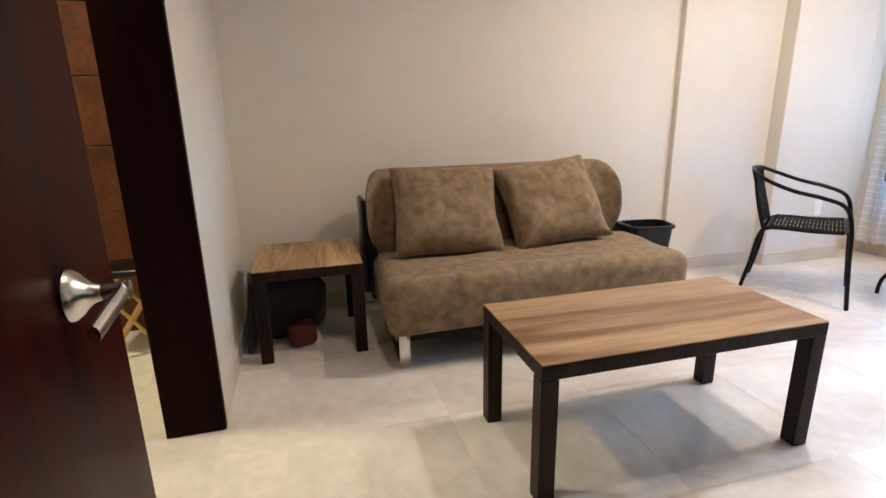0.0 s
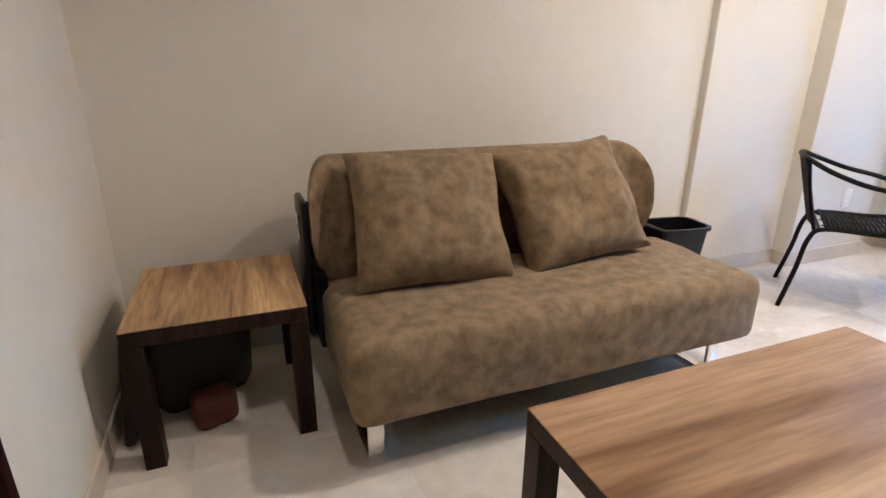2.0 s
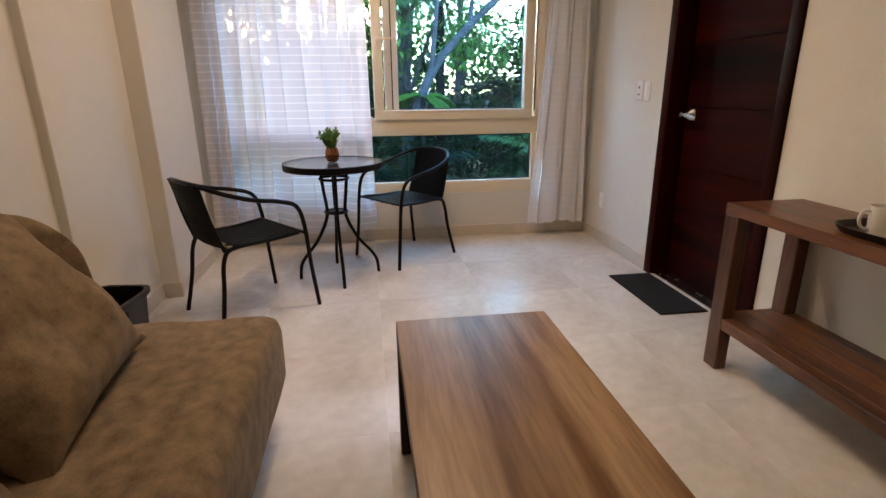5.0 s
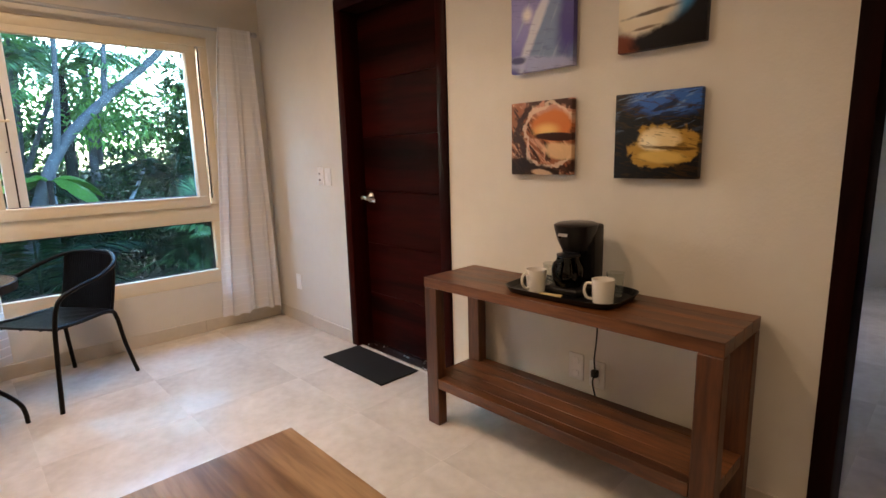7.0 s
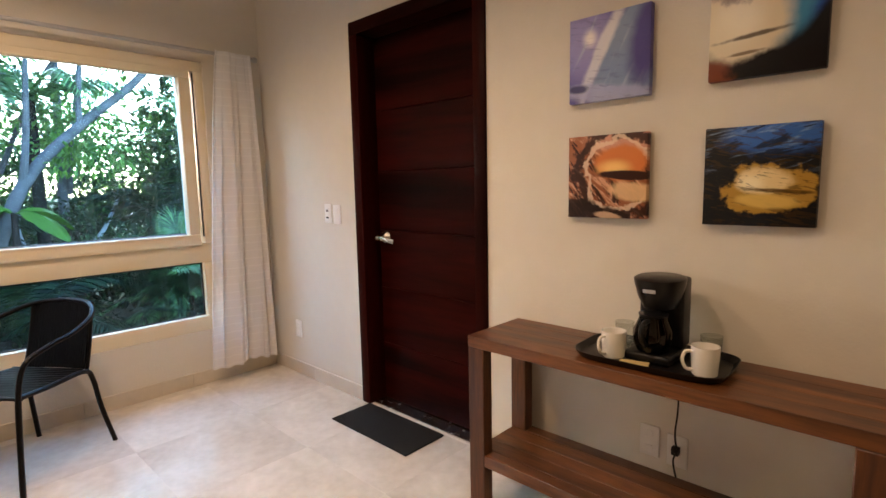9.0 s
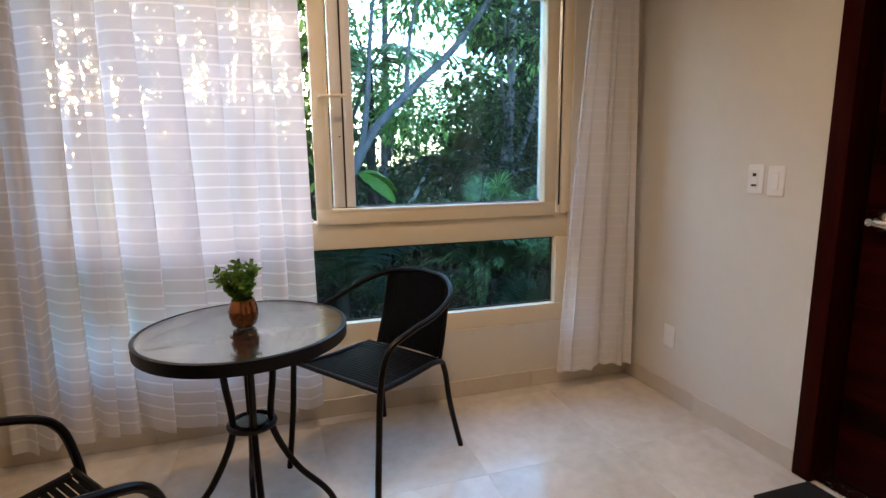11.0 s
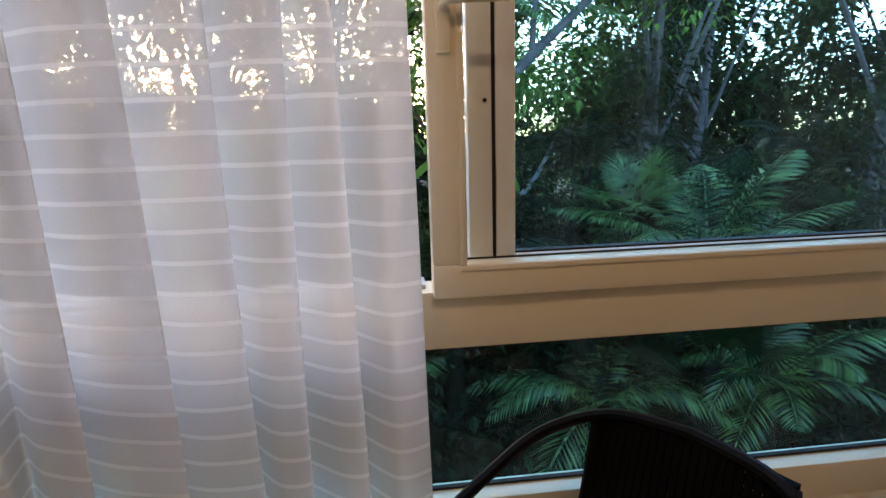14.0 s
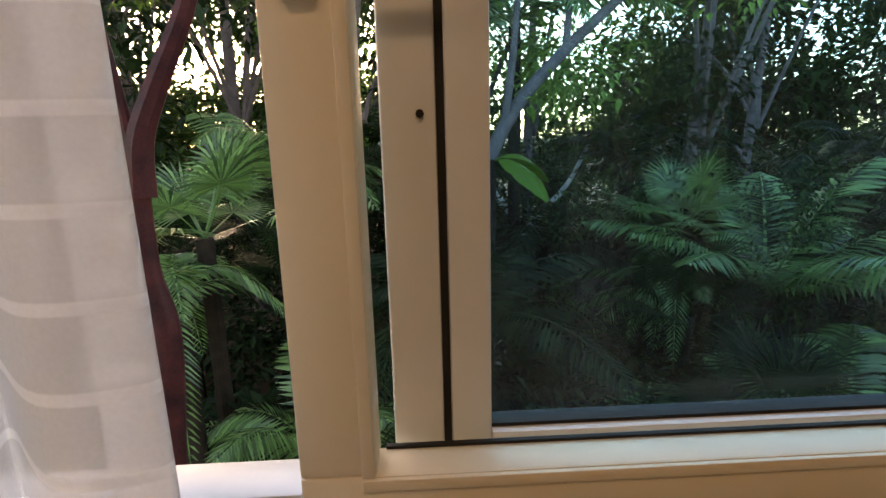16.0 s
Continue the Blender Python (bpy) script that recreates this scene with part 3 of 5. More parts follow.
member(back, "rail", 0.943, 1.92, 0.955, 1.010, 4.853, 4.889, SASH_WHITE)
member(back, "gasket", 0.955, 2.03, 1.0072, 1.0105, 4.836, 4.8415, GASKET, 0)
member(back, "rail", 0.943, 1.92, 2.02, 2.05, 4.853, 4.889, SASH_WHITE)
member(back, "gasket", 0.943, 1.92, 1.0105, 1.0145, 4.863, 4.887, GASKET, 0)
gp = member(back, "pane", 0.943, 1.92, 1.014, 2.02, 4.873, 4.879, PANE, 0)
gp.visible_shadow = False


# ---- curtains ----
def curtain(name, label, top, bottom, z0, z1, folds, seed, cloth, lap=0.6, depth=0.03, nz=48):
    """A hanging sheer in lapped folds; top and bottom: its two ends along the wall at rod and hem."""
    rnd = random.Random(seed)
    share = [rnd.uniform(0.65, 1.5) for _ in range(folds)]
    total = sum(share)
    laps = [lap * rnd.uniform(0.45, 1.2) for _ in range(folds)]
    deep = [depth * rnd.uniform(0.6, 1.25) for _ in range(folds)]
    ph = [rnd.uniform(0, 6.28) for _ in range(folds + 3)]
    drift = [rnd.uniform(-0.25, 0.25) for _ in range(folds)]
    grid = []
    for j in range(nz + 1):
        v = j / nz
        e = v ** 0.8
        ya, yb = top[0] + (bottom[0] - top[0]) * e, top[1] + (bottom[1] - top[1]) * e
        ctl = [(0.030, 0.004), (0.004, -0.3 * depth), (0.0, -0.8 * depth)]
        c = 0.0
        for k in range(folds):
            w = share[k] / total
            b = c + w + drift[k] * w * v + 0.05 * w * math.sin(3.2 * v + ph[k])
            h = laps[k] * w * (0.30 + 0.22 * math.sin(2.0 * v + ph[k])) * (1 - 0.35 * v)
            d = deep[k] * (0.75 + 0.45 * v)
            ctl.append((c + 0.5 * w, -0.55 * d + 0.35 * d * math.sin(ph[k] + 2.6 * v)))
            if k < folds - 1:
                ctl += [(b + h, -d), (b, 0.0), (b - h, d)]
            c += w
        ctl += [(1.0, -0.8 * depth), (0.996, -0.3 * depth), (0.955, 0.004)]
        row = []
        for q in smooth([Vector((0, y, x)) for y, x in ctl], 7):
            u = q.y
            z = z1 + (z0 - z1) * v
            z += max(0.0, v - 0.8) * 5 * (0.012 * math.sin(u * 9 + ph[-1]) + 0.007 * math.sin(u * 31 + ph[-2]))
            row.append(Vector((min(4.685 + q.z - 0.02 * v, 4.768), ya + (yb - ya) * u, z)))
        grid.append(row)
    n = len(grid[0])
    run = [0.0]
    for a, b in zip(grid[nz // 2], grid[nz // 2][1:]):
        run.append(run[-1] + (b - a).length)
    bm = B()
    uvl = bm.loops.layers.uv.new("uv")
    vs = [[bm.verts.new(p) for p in row] for row in grid]
    for j in range(nz):
        for i in range(n - 1):
            f = bm.faces.new((vs[j][i], vs[j][i + 1], vs[j + 1][i + 1], vs[j + 1][i]))
            for lo, (a, b) in zip(f.loops, ((i, j), (i + 1, j), (i + 1, j + 1), (i, j + 1))):
                lo[uvl].uv = (run[a], b / nz * (z1 - z0))
    c = thing(name, label, "curtain")
    part("cloth", bm, cloth, c)
    return c


curtain("curtain", "long sheer white curtain with woven stripes, drawn over half the window", (3.285, 2.162), (3.310, 2.136), 0.12, 2.155, 11, 4, VOILE, lap=0.95, depth=0.036)
curtain("curtain", "narrow sheer white curtain gathered beside the window", (0.755, 0.53), (0.930, 0.475), 0.12, 2.175, 6, 8, VOILE_DOUBLE, lap=1.2, depth=0.030)
rod = thing("curtain_rod", "pale metal curtain rod above the window", "curtain rod")
bm = B()
tube(bm, [(4.705, 0.49, 2.16), (4.705, 3.27, 2.16)], 0.012, 10)
part("rod", bm, ALU, rod)
for y in (0.478, 3.275):
    bm = B()
    lathe(bm, [(0.0, -0.02), (0.016, -0.014), (0.02, 0.0), (0.016, 0.014), (0.0, 0.02)], 12)
    bm.transform(Matrix.Translation((4.705, y, 2.16)) @ Matrix.Rotation(radians(90), 4, "X"))
    part("finial", bm, ALU, rod)
for y in (0.50, 3.25):
    bm = B()
    box(bm, 4.70, 4.779, y - 0.01, y + 0.01, 2.15, 2.175, 0.003)
    part("bracket", bm, ALU, rod)


# ---- sofa ----
sofa = thing("sofa_bed", "taupe velvet armless sofa bed with curved winged back", "sofa", pose(0, 0, 0))
SX0, SX1, SF = 0.938, 2.448, 2.49
bm = B()
box(bm, SX0, SX1, SF, 3.06, 0.165, 0.43, 0.055, 5)
bmesh.ops.subdivide_edges(bm, edges=[e for e in bm.edges if e.calc_length() > 0.2], cuts=10, use_grid_fill=True)
for v in bm.verts:
    if v.co.z > 0.40:
        v.co.z += 0.012 * noise.noise(v.co * 5) + 0.012 * math.sin((v.co.x - SX0) / (SX1 - SX0) * math.pi)
    if v.co.z < 0.2 and v.co.y < 2.7:
        v.co.y += 0.055 * (0.2 - v.co.z) / 0.04 * 0.5
    v.co += 0.004 * noise.noise_vector(v.co * 9)
part("seat", bm, VELVET, sofa)
bm = B()
rows = []
NB, NV = 44, 10
for i in range(NB + 1):
    u = i / NB
    s = math.sin((u - 0.5) * math.pi)
    end = math.sqrt(max(0.0, 1 - max(0.0, (abs(s) - 0.84) / 0.16) ** 2))
    wing = max(0.0, (abs(s) - 0.80) / 0.20)
    xm = (SX0 + SX1) / 2 - 0.030 + s * 0.770 - math.copysign(1, s) * 0.035 * wing ** 2
    yf = 3.10 - 0.13 * wing ** 1.6
    prof = []
    top = 0.832 - 0.04 * wing ** 3
    bot = 0.36 + 0.10 * wing ** 2
    for k in range(NV * 2):
        a = k / (NV * 2) * math.tau
        cy, cz = math.cos(a), math.sin(a)
        rz = (top - bot) / 2 * (0.30 + 0.70 * end)
        ry = (0.075 - 0.02 * wing) * (0.35 + 0.65 * end)
        zz = (top + bot) / 2 + rz * math.copysign(abs(cz) ** 0.5, cz)
        yy = yf + 0.06 - ry * math.copysign(abs(cy) ** 0.55, cy) + (zz - 0.4) * 0.16
        prof.append(bm.verts.new((xm, yy, zz)))
    rows.append(prof)
for a, b in zip(rows, rows[1:]):
    for k in range(NV * 2):
        bm.faces.new((a[k], a[(k + 1) % (NV * 2)], b[(k + 1) % (NV * 2)], b[k]))
bm.faces.new(rows[0][::-1])
bm.faces.new(rows[-1])
part("backrest", bm, VELVET, sofa)
for x in (SX0 + 0.05, SX1 - 0.12):
    bm = B()
    box(bm, x, x + 0.05, 2.585, 2.597, 0.0, 0.17, 0.002)
    box(bm, x, x + 0.05, 2.597, 3.05, 0.0, 0.012, 0.002)
    box(bm, x, x + 0.05, 3.05, 3.062, 0.0, 0.17, 0.002)
    part("leg", bm, CHROME, sofa, "chrome sled leg")
# Black box added under the seat in place of the deep shade there.
bm = B()
box(bm, SX0 + 0.07, SX1 - 0.07, 2.61, 3.04, 0.105, 0.163, 0.006)
part("under_seat_shade", bm, BLACK_STEEL, sofa)
for z in (0.555, 0.610):
    bm = B()
    box(bm, SX0 - 0.047, SX0 - 0.040, 3.11, 3.165, z, z + 0.038, 0.002)
    part("hinge_plate", bm, CHROME, sofa, "chrome hinge plate")
bm = B()
box(bm, SX0 - 0.039, SX0 - 0.012, 3.06, 3.24, 0.20, 0.70, 0.012)
part("side_panel", bm, BLACK_PLASTIC, sofa)
for x in (SX0 - 0.012, SX1 - 0.03):
    bm = B()
    box(bm, x, x + 0.04, 2.98, 3.22, 0.19, 0.46, 0.01)
    tube(bm, smooth([(x + 0.02, 3.16, 0.30), (x + 0.02, 3.22, 0.5), (x + 0.02, 3.24, 0.66)]), 0.014, 8)
    part("hinge_bracket", bm, BLACK_STEEL, sofa)


def cushion(name, label, w, h, d, m, seed):
    rnd = random.Random(seed)
    off = Vector((rnd.uniform(0, 9), rnd.uniform(0, 9), 3))
    bm = B()
    n = 26
    sheets = []
    for side in (1, -1):
        g = []
        for j in range(n + 1):
            row = []
            for i in range(n + 1):
                u, v = i / n * 2 - 1, j / n * 2 - 1
                pu = u * (1 - 0.07 * (1 - v * v))
                pv = v * (1 - 0.07 * (1 - u * u))
                puff = max(0.0, (1 - u ** 4) * (1 - v ** 4)) ** 0.55
                dd = d * 0.5 * puff * (1 + 0.22 * noise.noise(Vector((u * 1.8, v * 1.8, 0)) + off))
                crease = 0.012 * math.sin((u - v * 0.4) * 13 + seed) * max(0, abs(u) - 0.55) * 2
                row.append(bm.verts.new((pu * w / 2, side * (dd + 0.004) + crease, pv * h / 2)))
            g.append(row)
        sheets.append(g)
        for j in range(n):
            for i in range(n):
                q = (g[j][i], g[j][i + 1], g[j + 1][i + 1], g[j + 1][i])
                bm.faces.new(q if side < 0 else q[::-1])
    a, b = sheets
    ring = [(0, i) for i in range(n)] + [(j, n) for j in range(n)] + [(n, n - i) for i in range(n)] + [(n - j, 0) for j in range(n)]
    for (j, i), (q, p) in zip(ring, ring[1:] + ring[:1]):
        bm.faces.new((a[j][i], a[q][p], b[q][p], b[j][i]))
    return solid(name, bm, VELVET, label, "cushion", group="sofa cushions", m=m)


cushion("cushion", "large square taupe velvet cushion leaning on the sofa back", 0.56, 0.50, 0.21, pose(1.325, 2.965, 0.635, -35, 2, -4), 1)
cushion("cushion", "large square taupe velvet cushion tilted against the sofa back", 0.56, 0.50, 0.21, pose(1.915, 2.975, 0.64, -35, -5, 3), 5)


# ---- tables ----
def parsons_table(name, label, x0, x1, y0, y1, z, top_mat, leg=0.055, thick=0.05):
    cx, cy = (x0 + x1) / 2, (y0 + y1) / 2
    t = thing(name, label, "table", pose(cx, cy, 0))
    w, d = (x1 - x0) / 2, (y1 - y0) / 2
    bm = B()
    box(bm, -w, w, -d, d, z - 0.004, z, 0.0015, 1)
    part("tabletop", bm, top_mat, t, "wood-grain top")
    bm = B()
    box(bm, -w, w, -d, d, z - thick, z - 0.0042, 0.002, 1)
    part("apron", bm, WENGE, t)
    for sx in (-1, 1):
        for sy in (-1, 1):
            bm = B()
            a, b = sx * w, sx * (w - leg)
            c, e = sy * d, sy * (d - leg)
            box(bm, min(a, b), max(a, b), min(c, e), max(c, e), 0, z - thick - 0.0005, 0.002, 1)
            part("leg", bm, WENGE, t)
    return t


parsons_table("coffee_table", "low rectangular coffee table with oak-grain top and dark legs", 1.222, 2.232, 1.63, 2.112, 0.458, OAK)
parsons_table("side_table", "small square side table with oak-grain top and dark legs", 0.372, 0.868, 2.79, 3.295, 0.452, OAK_Y)

# things stowed under the side table
bm = B()
box(bm, -0.16, 0.16, -0.11, 0.11, 0.0, 0.30, 0.07, 4)
for v in bm.verts:
    v.co += 0.03 * noise.noise_vector(v.co * 6)
    v.co.z = max(0, v.co.z)
solid("bag", bm, DARK_CLOTH, "slumped black nylon bag under the side table", "bag", m=pose(0.52, 3.16, 0.0, 0, 0, 8))
bm = B()
box(bm, -0.07, 0.07, -0.05, 0.05, 0.0, 0.12, 0.03, 3)
solid("pouch", bm, RED_CLOTH, "small dark red cloth pouch under the side table", "pouch", m=pose(0.56, 2.97, 0.0, 0, 0, 20))
bm = B()
box(bm, -0.015, 0.015, -0.10, 0.10, 0.0, 0.36, 0.01, 3)
for v in bm.verts:
    v.co.x += 0.02 * noise.noise(v.co * 5)
solid("bag", bm, DARK_CLOTH, "flat dark bag propped between wall and side table", "bag", m=pose(0.318, 3.02, 0.0, 0, 4, 0))

# waste bin
bm = B()
rings = []
for rx, ry, z in ((0.10, 0.075, 0.0), (0.140, 0.100, 0.405), (0.152, 0.112, 0.408), (0.152, 0.112, 0.425), (0.136, 0.096, 0.425), (0.096, 0.071, 0.012)):
    ring = []
    for k in range(28):
        a = k / 28 * math.tau
        ring.append(bm.verts.new((rx * math.copysign(abs(math.cos(a)) ** 0.4, math.cos(a)), ry * math.copysign(abs(math.sin(a)) ** 0.4, math.sin(a)), z)))
    rings.append(ring)
for a, b in zip(rings, rings[1:]):
    for k in range(28):
        bm.faces.new((a[k], a[(k + 1) % 28], b[(k + 1) % 28], b[k]))
bm.faces.new(rings[0][::-1])
bm.faces.new(rings[-1])
solid("waste_bin", bm, BLACK_PLASTIC, "open black plastic waste bin beside the sofa", "waste bin", m=pose(2.665, 3.16, 0, 0, 0, -8))


# ---- bistro set ----
def bistro_chair(m):
    """Stacking chair: tube frame with looped arms, strip-woven seat and back. It faces +y."""
    c = thing("bistro_chair", "black steel bistro chair with woven strip seat", "chair", m, "chairs at the bistro table")
    r = 0.0115
    for s in (-1, 1):
        bm = B()
        arm = smooth([(s * 0.245, 0.27, 0.0), (s * 0.235, 0.245, 0.24), (s * 0.235, 0.225, 0.46), (s * 0.24, 0.185, 0.575), (s * 0.255, 0.08, 0.620), (s * 0.262, -0.06, 0.650), (s * 0.235, -0.19, 0.695), (s * 0.14, -0.275, 0.735), (0, -0.30, 0.745)])
        tube(bm, arm, r, 8)
        part("arm", bm, BLACK_STEEL, c)
        bm = B()
        tube(bm, smooth([(s * 0.225, -0.27, 0.0), (s * 0.20, -0.23, 0.20), (s * 0.19, -0.205, 0.36), (s * 0.195, -0.15, 0.415), (s * 0.205, 0.05, 0.42), (s * 0.215, 0.20, 0.43)]), r, 8)
        part("rear_leg", bm, BLACK_STEEL, c)
        bm = B()
        tube(bm, smooth([(s * 0.175, -0.19, 0.40), (s * 0.17, -0.235, 0.55), (s * 0.165, -0.272, 0.735)]), 0.009, 8)
        part("back_post", bm, BLACK_STEEL, c)
    bm = B()
    tube(bm, [(-0.235, 0.215, 0.43), (0.235, 0.215, 0.43)], 0.009, 8)
    tube(bm, [(-0.19, -0.17, 0.405), (0.19, -0.17, 0.405)], 0.009, 8)
    part("seat_bar", bm, BLACK_STEEL, c)
    for i in range(20):
        seat = B()
        y = -0.155 + i * 0.0188
        w = 0.195 + 0.02 * i / 19
        dip = 0.012 * math.sin(math.pi * i / 19)
        box(seat, -w, w, y, y + 0.0162, 0.424 - dip, 0.432 - dip, 0.003, 1)
        part("slat", seat, RATTAN, c)
    for s in (-0.12, 0.0, 0.12):
        bm = B()
        box(bm, s - 0.005, s + 0.005, -0.16, 0.21, 0.414, 0.419)
        part("strap", bm, RATTAN, c)
    for i in range(23 + 15):
        back = B()
        if i < 23:
            x = -0.165 + i * 0.01435
            for q in range(4):
                box(back, x, x + 0.0118, -0.006, 0.004, 0.081 * q, 0.081 * (q + 1))
        else:
            z = 0.008 + (i - 23) * 0.0215
            for q in range(8):
                box(back, -0.168 + 0.042 * q, -0.126 + 0.042 * q, -0.009, -0.002, z, z + 0.0155)
        bmesh.ops.remove_doubles(back, verts=back.verts, dist=0.0001)
        for v in back.verts:
            k = v.co.z / 0.325
            v.co.y += -0.195 - 0.09 * k - 0.02 * math.cos(v.co.x / 0.168 * 1.4) + 0.01
            v.co.z += 0.415
        part("back_strip", back, RATTAN, c)
    return c


chair = bistro_chair(pose(3.54, 2.85, 0, 0, 0, -142))
copy_thing(chair, pose(4.36, 1.93, 0, 0, 0, 36))

TX, TY, TZ, TR = 3.985, 2.39, 0.735, 0.30
table = thing("bistro_table", "round black steel bistro table with rippled glass top", "table", pose(TX, TY, 0))
bm = B()
lathe(bm, [(TR - 0.006, TZ - 0.038), (TR, TZ - 0.036), (TR + 0.001, TZ), (TR - 0.008, TZ + 0.002), (TR - 0.012, TZ - 0.004), (TR - 0.016, TZ - 0.008), (TR - 0.012, TZ - 0.038), (TR - 0.006, TZ - 0.038)], 56)
part("rim", bm, BLACK_STEEL, table)
bm = B()
lathe(bm, [(TR - 0.011, TZ - 0.006), (TR - 0.011, TZ)], 56)
tg = part("tabletop", bm, RIPPLE, table, "rippled clear glass top")
for k in range(4):
    a = radians(8 + 90 * k)
    ca, sa = math.cos(a), math.sin(a)
    bm = B()
    tube(bm, smooth([(ca * r, sa * r, z) for r, z in ((0.082, TZ - 0.01), (0.078, 0.66), (0.068, 0.55), (0.056, 0.44), (0.070, 0.36), (0.13, 0.24), (0.20, 0.155), (0.235, 0.10), (0.247, 0.05), (0.25, 0.0))], 5), 0.0105, 8)
    part("leg", bm, BLACK_STEEL, table)
for z, r in ((0.425, 0.068), (0.635, 0.088)):
    bm = B()
    tube(bm, [(r * math.cos(k / 28 * math.tau), r * math.sin(k / 28 * math.tau), z) for k in range(28)], 0.008, 8, closed=True)
    part("ring", bm, BLACK_STEEL, table)
bm = B()
lathe(bm, [(0.0, 0.415), (0.045, 0.415), (0.055, 0.422), (0.045, 0.432), (0.0, 0.432)], 20)
part("hub", bm, BLACK_STEEL, table)
bm = B()
for k in range(2):
    a = radians(8 + 90 * k)
    tube(bm, [(-0.285 * math.cos(a), -0.285 * math.sin(a), TZ - 0.022), (0.285 * math.cos(a), 0.285 * math.sin(a), TZ - 0.022)], 0.010, 8)
part("cross_bar", bm, BLACK_STEEL, table)

plant = thing("potted_plant", "small bushy green plant in a copper pot on the glass table", "plant", pose(TX, TY, TZ + 0.002))
bm = B()
lathe(bm, [(0.0, 0.0), (0.024, 0.0), (0.034, 0.008), (0.0425, 0.035), (0.0415, 0.058), (0.034, 0.078), (0.032, 0.084), (0.028, 0.084), (0.030, 0.074), (0.0, 0.070)], 28)
part("pot", bm, COPPER, plant, "copper-glazed round pot")
rnd = random.Random(11)
bm = B()
stems = B()
for k in range(34):
    a, lean, ln = rnd.uniform(0, math.tau), rnd.uniform(0.05, 0.85), rnd.uniform(0.08, 0.145)
    p = [Vector((0.012 * math.cos(a), 0.012 * math.sin(a), 0.072))]
    for s in range(1, 7):
        t = s / 6
        p.append(Vector((math.cos(a) * (0.012 + lean * 0.085 * t), math.sin(a) * (0.012 + lean * 0.085 * t), 0.072 + ln * t * (1 - 0.35 * lean * t))))
    tube(stems, p, 0.0012, 4)
    for s in range(1, 7):
        for q in range(3):
            d = Vector((rnd.uniform(-1, 1), rnd.uniform(-1, 1), rnd.uniform(-0.2, 0.9))).normalized()
            w = d.cross(Vector((rnd.uniform(-1, 1), rnd.uniform(-1, 1), rnd.uniform(-1, 1)))).normalized() * 0.0065
            l = rnd.uniform(0.016, 0.026)
            vs = [bm.verts.new(p[s] + o) for o in (Vector(), d * l * 0.5 + w, d * l, d * l * 0.5 - w)]
            bm.faces.new(vs)
part("foliage", bm, POT_LEAF, plant, soft=False)
part("stems", stems, POT_LEAF, plant)


# ---- console with the coffee tray ----
CX0, CX1, CY0, CY1, CZ = 1.318, 2.585, 0.425, 0.765, 0.71
con = thing("console_table", "reddish-brown planked wooden console table with lower shelf", "console table", pose((CX0 + CX1) / 2, (CY0 + CY1) / 2, 0))
w, dd = (CX1 - CX0) / 2, (CY1 - CY0) / 2
for k in range(4):
    bm = B()
    a = -dd + k * dd / 2
    box(bm, -w, w, a + 0.0003, a + dd / 2 - 0.0003, CZ - 0.045, CZ, 0.0014, 1)
    part("top_plank", bm, ROSEWOOD, con)
for sx in (-1, 1):
    for sy in (-1, 1):
        bm = B()
        a, b, c, e = sx * w, sx * (w - 0.075), sy * dd, sy * (dd - 0.055)
        box(bm, min(a, b), max(a, b), min(c, e), max(c, e), 0, CZ - 0.046, 0.004, 1)
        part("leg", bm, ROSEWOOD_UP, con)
for k in range(3):
    bm = B()
    a = -dd + 0.057 + k * (2 * dd - 0.114) / 3
    box(bm, -w + 0.01, w - 0.01, a + 0.0004, a + (2 * dd - 0.114) / 3 - 0.0004, 0.19, 0.235, 0.0012, 1)
    part("shelf_plank", bm, ROSEWOOD, con)
for sy in (-1, 1):
    bm = B()
    a, b = sy * dd, sy * (dd - 0.055)
    box(bm, -w + 0.076, w - 0.076, min(a, b) + 0.001, max(a, b) - 0.0006, 0.189, 0.236, 0.0015, 1)
    part("shelf_rail", bm, ROSEWOOD, con)

# tray
bm = B()
rings = []
for r, z in ((1.0, 0.002), (1.07, 0.022), (1.085, 0.022), (1.01, -0.002)):
    ring = []
    for k in range(40):
        a = k / 40 * math.tau
        ring.append(bm.verts.new((0.222 * r * math.copysign(abs(math.cos(a)) ** 0.42, math.cos(a)), 0.13 * (r + (r - 1) * 0.6) * math.copysign(abs(math.sin(a)) ** 0.42, math.sin(a)), z + 0.003)))
    rings.append(ring)
bm.faces.new(rings[0])
for a, b in zip(rings, rings[1:]):
    for k in range(40):
        bm.faces.new((a[k], a[(k + 1) % 40], b[(k + 1) % 40], b[k]))
bm.faces.new(rings[-1][::-1])
solid("serving_tray", bm, BLACK_PLASTIC, "dark plastic serving tray with raised rim", "tray", m=pose(1.93, 0.595, CZ + 0.001, 0, 0, 2))

TZ2 = CZ + 0.007
cm = thing("coffee_maker", "black drip coffee maker with glass jug on a tray", "coffee maker", pose(1.93, 0.56, TZ2, 0, 0, 180))
bm = B()
box(bm, -0.075, 0.075, -0.10, 0.09, 0.0, 0.03, 0.010, 3)
part("base", bm, BLACK_PLASTIC, cm)
bm = B()
box(bm, -0.072, 0.072, 0.015, 0.095, 0.0302, 0.262, 0.012, 3)
part("water_tank", bm, BLACK_PLASTIC, cm)
bm = B()
lathe(bm, [(0.0, 0.165), (0.050, 0.165), (0.066, 0.20), (0.078, 0.245), (0.080, 0.262), (0.070, 0.268), (0.0, 0.270)], 28)
for v in bm.verts:
    v.co.y = v.co.y * 1.15 + 0.005
part("filter_basket", bm, BLACK_PLASTIC, cm)
bm = B()
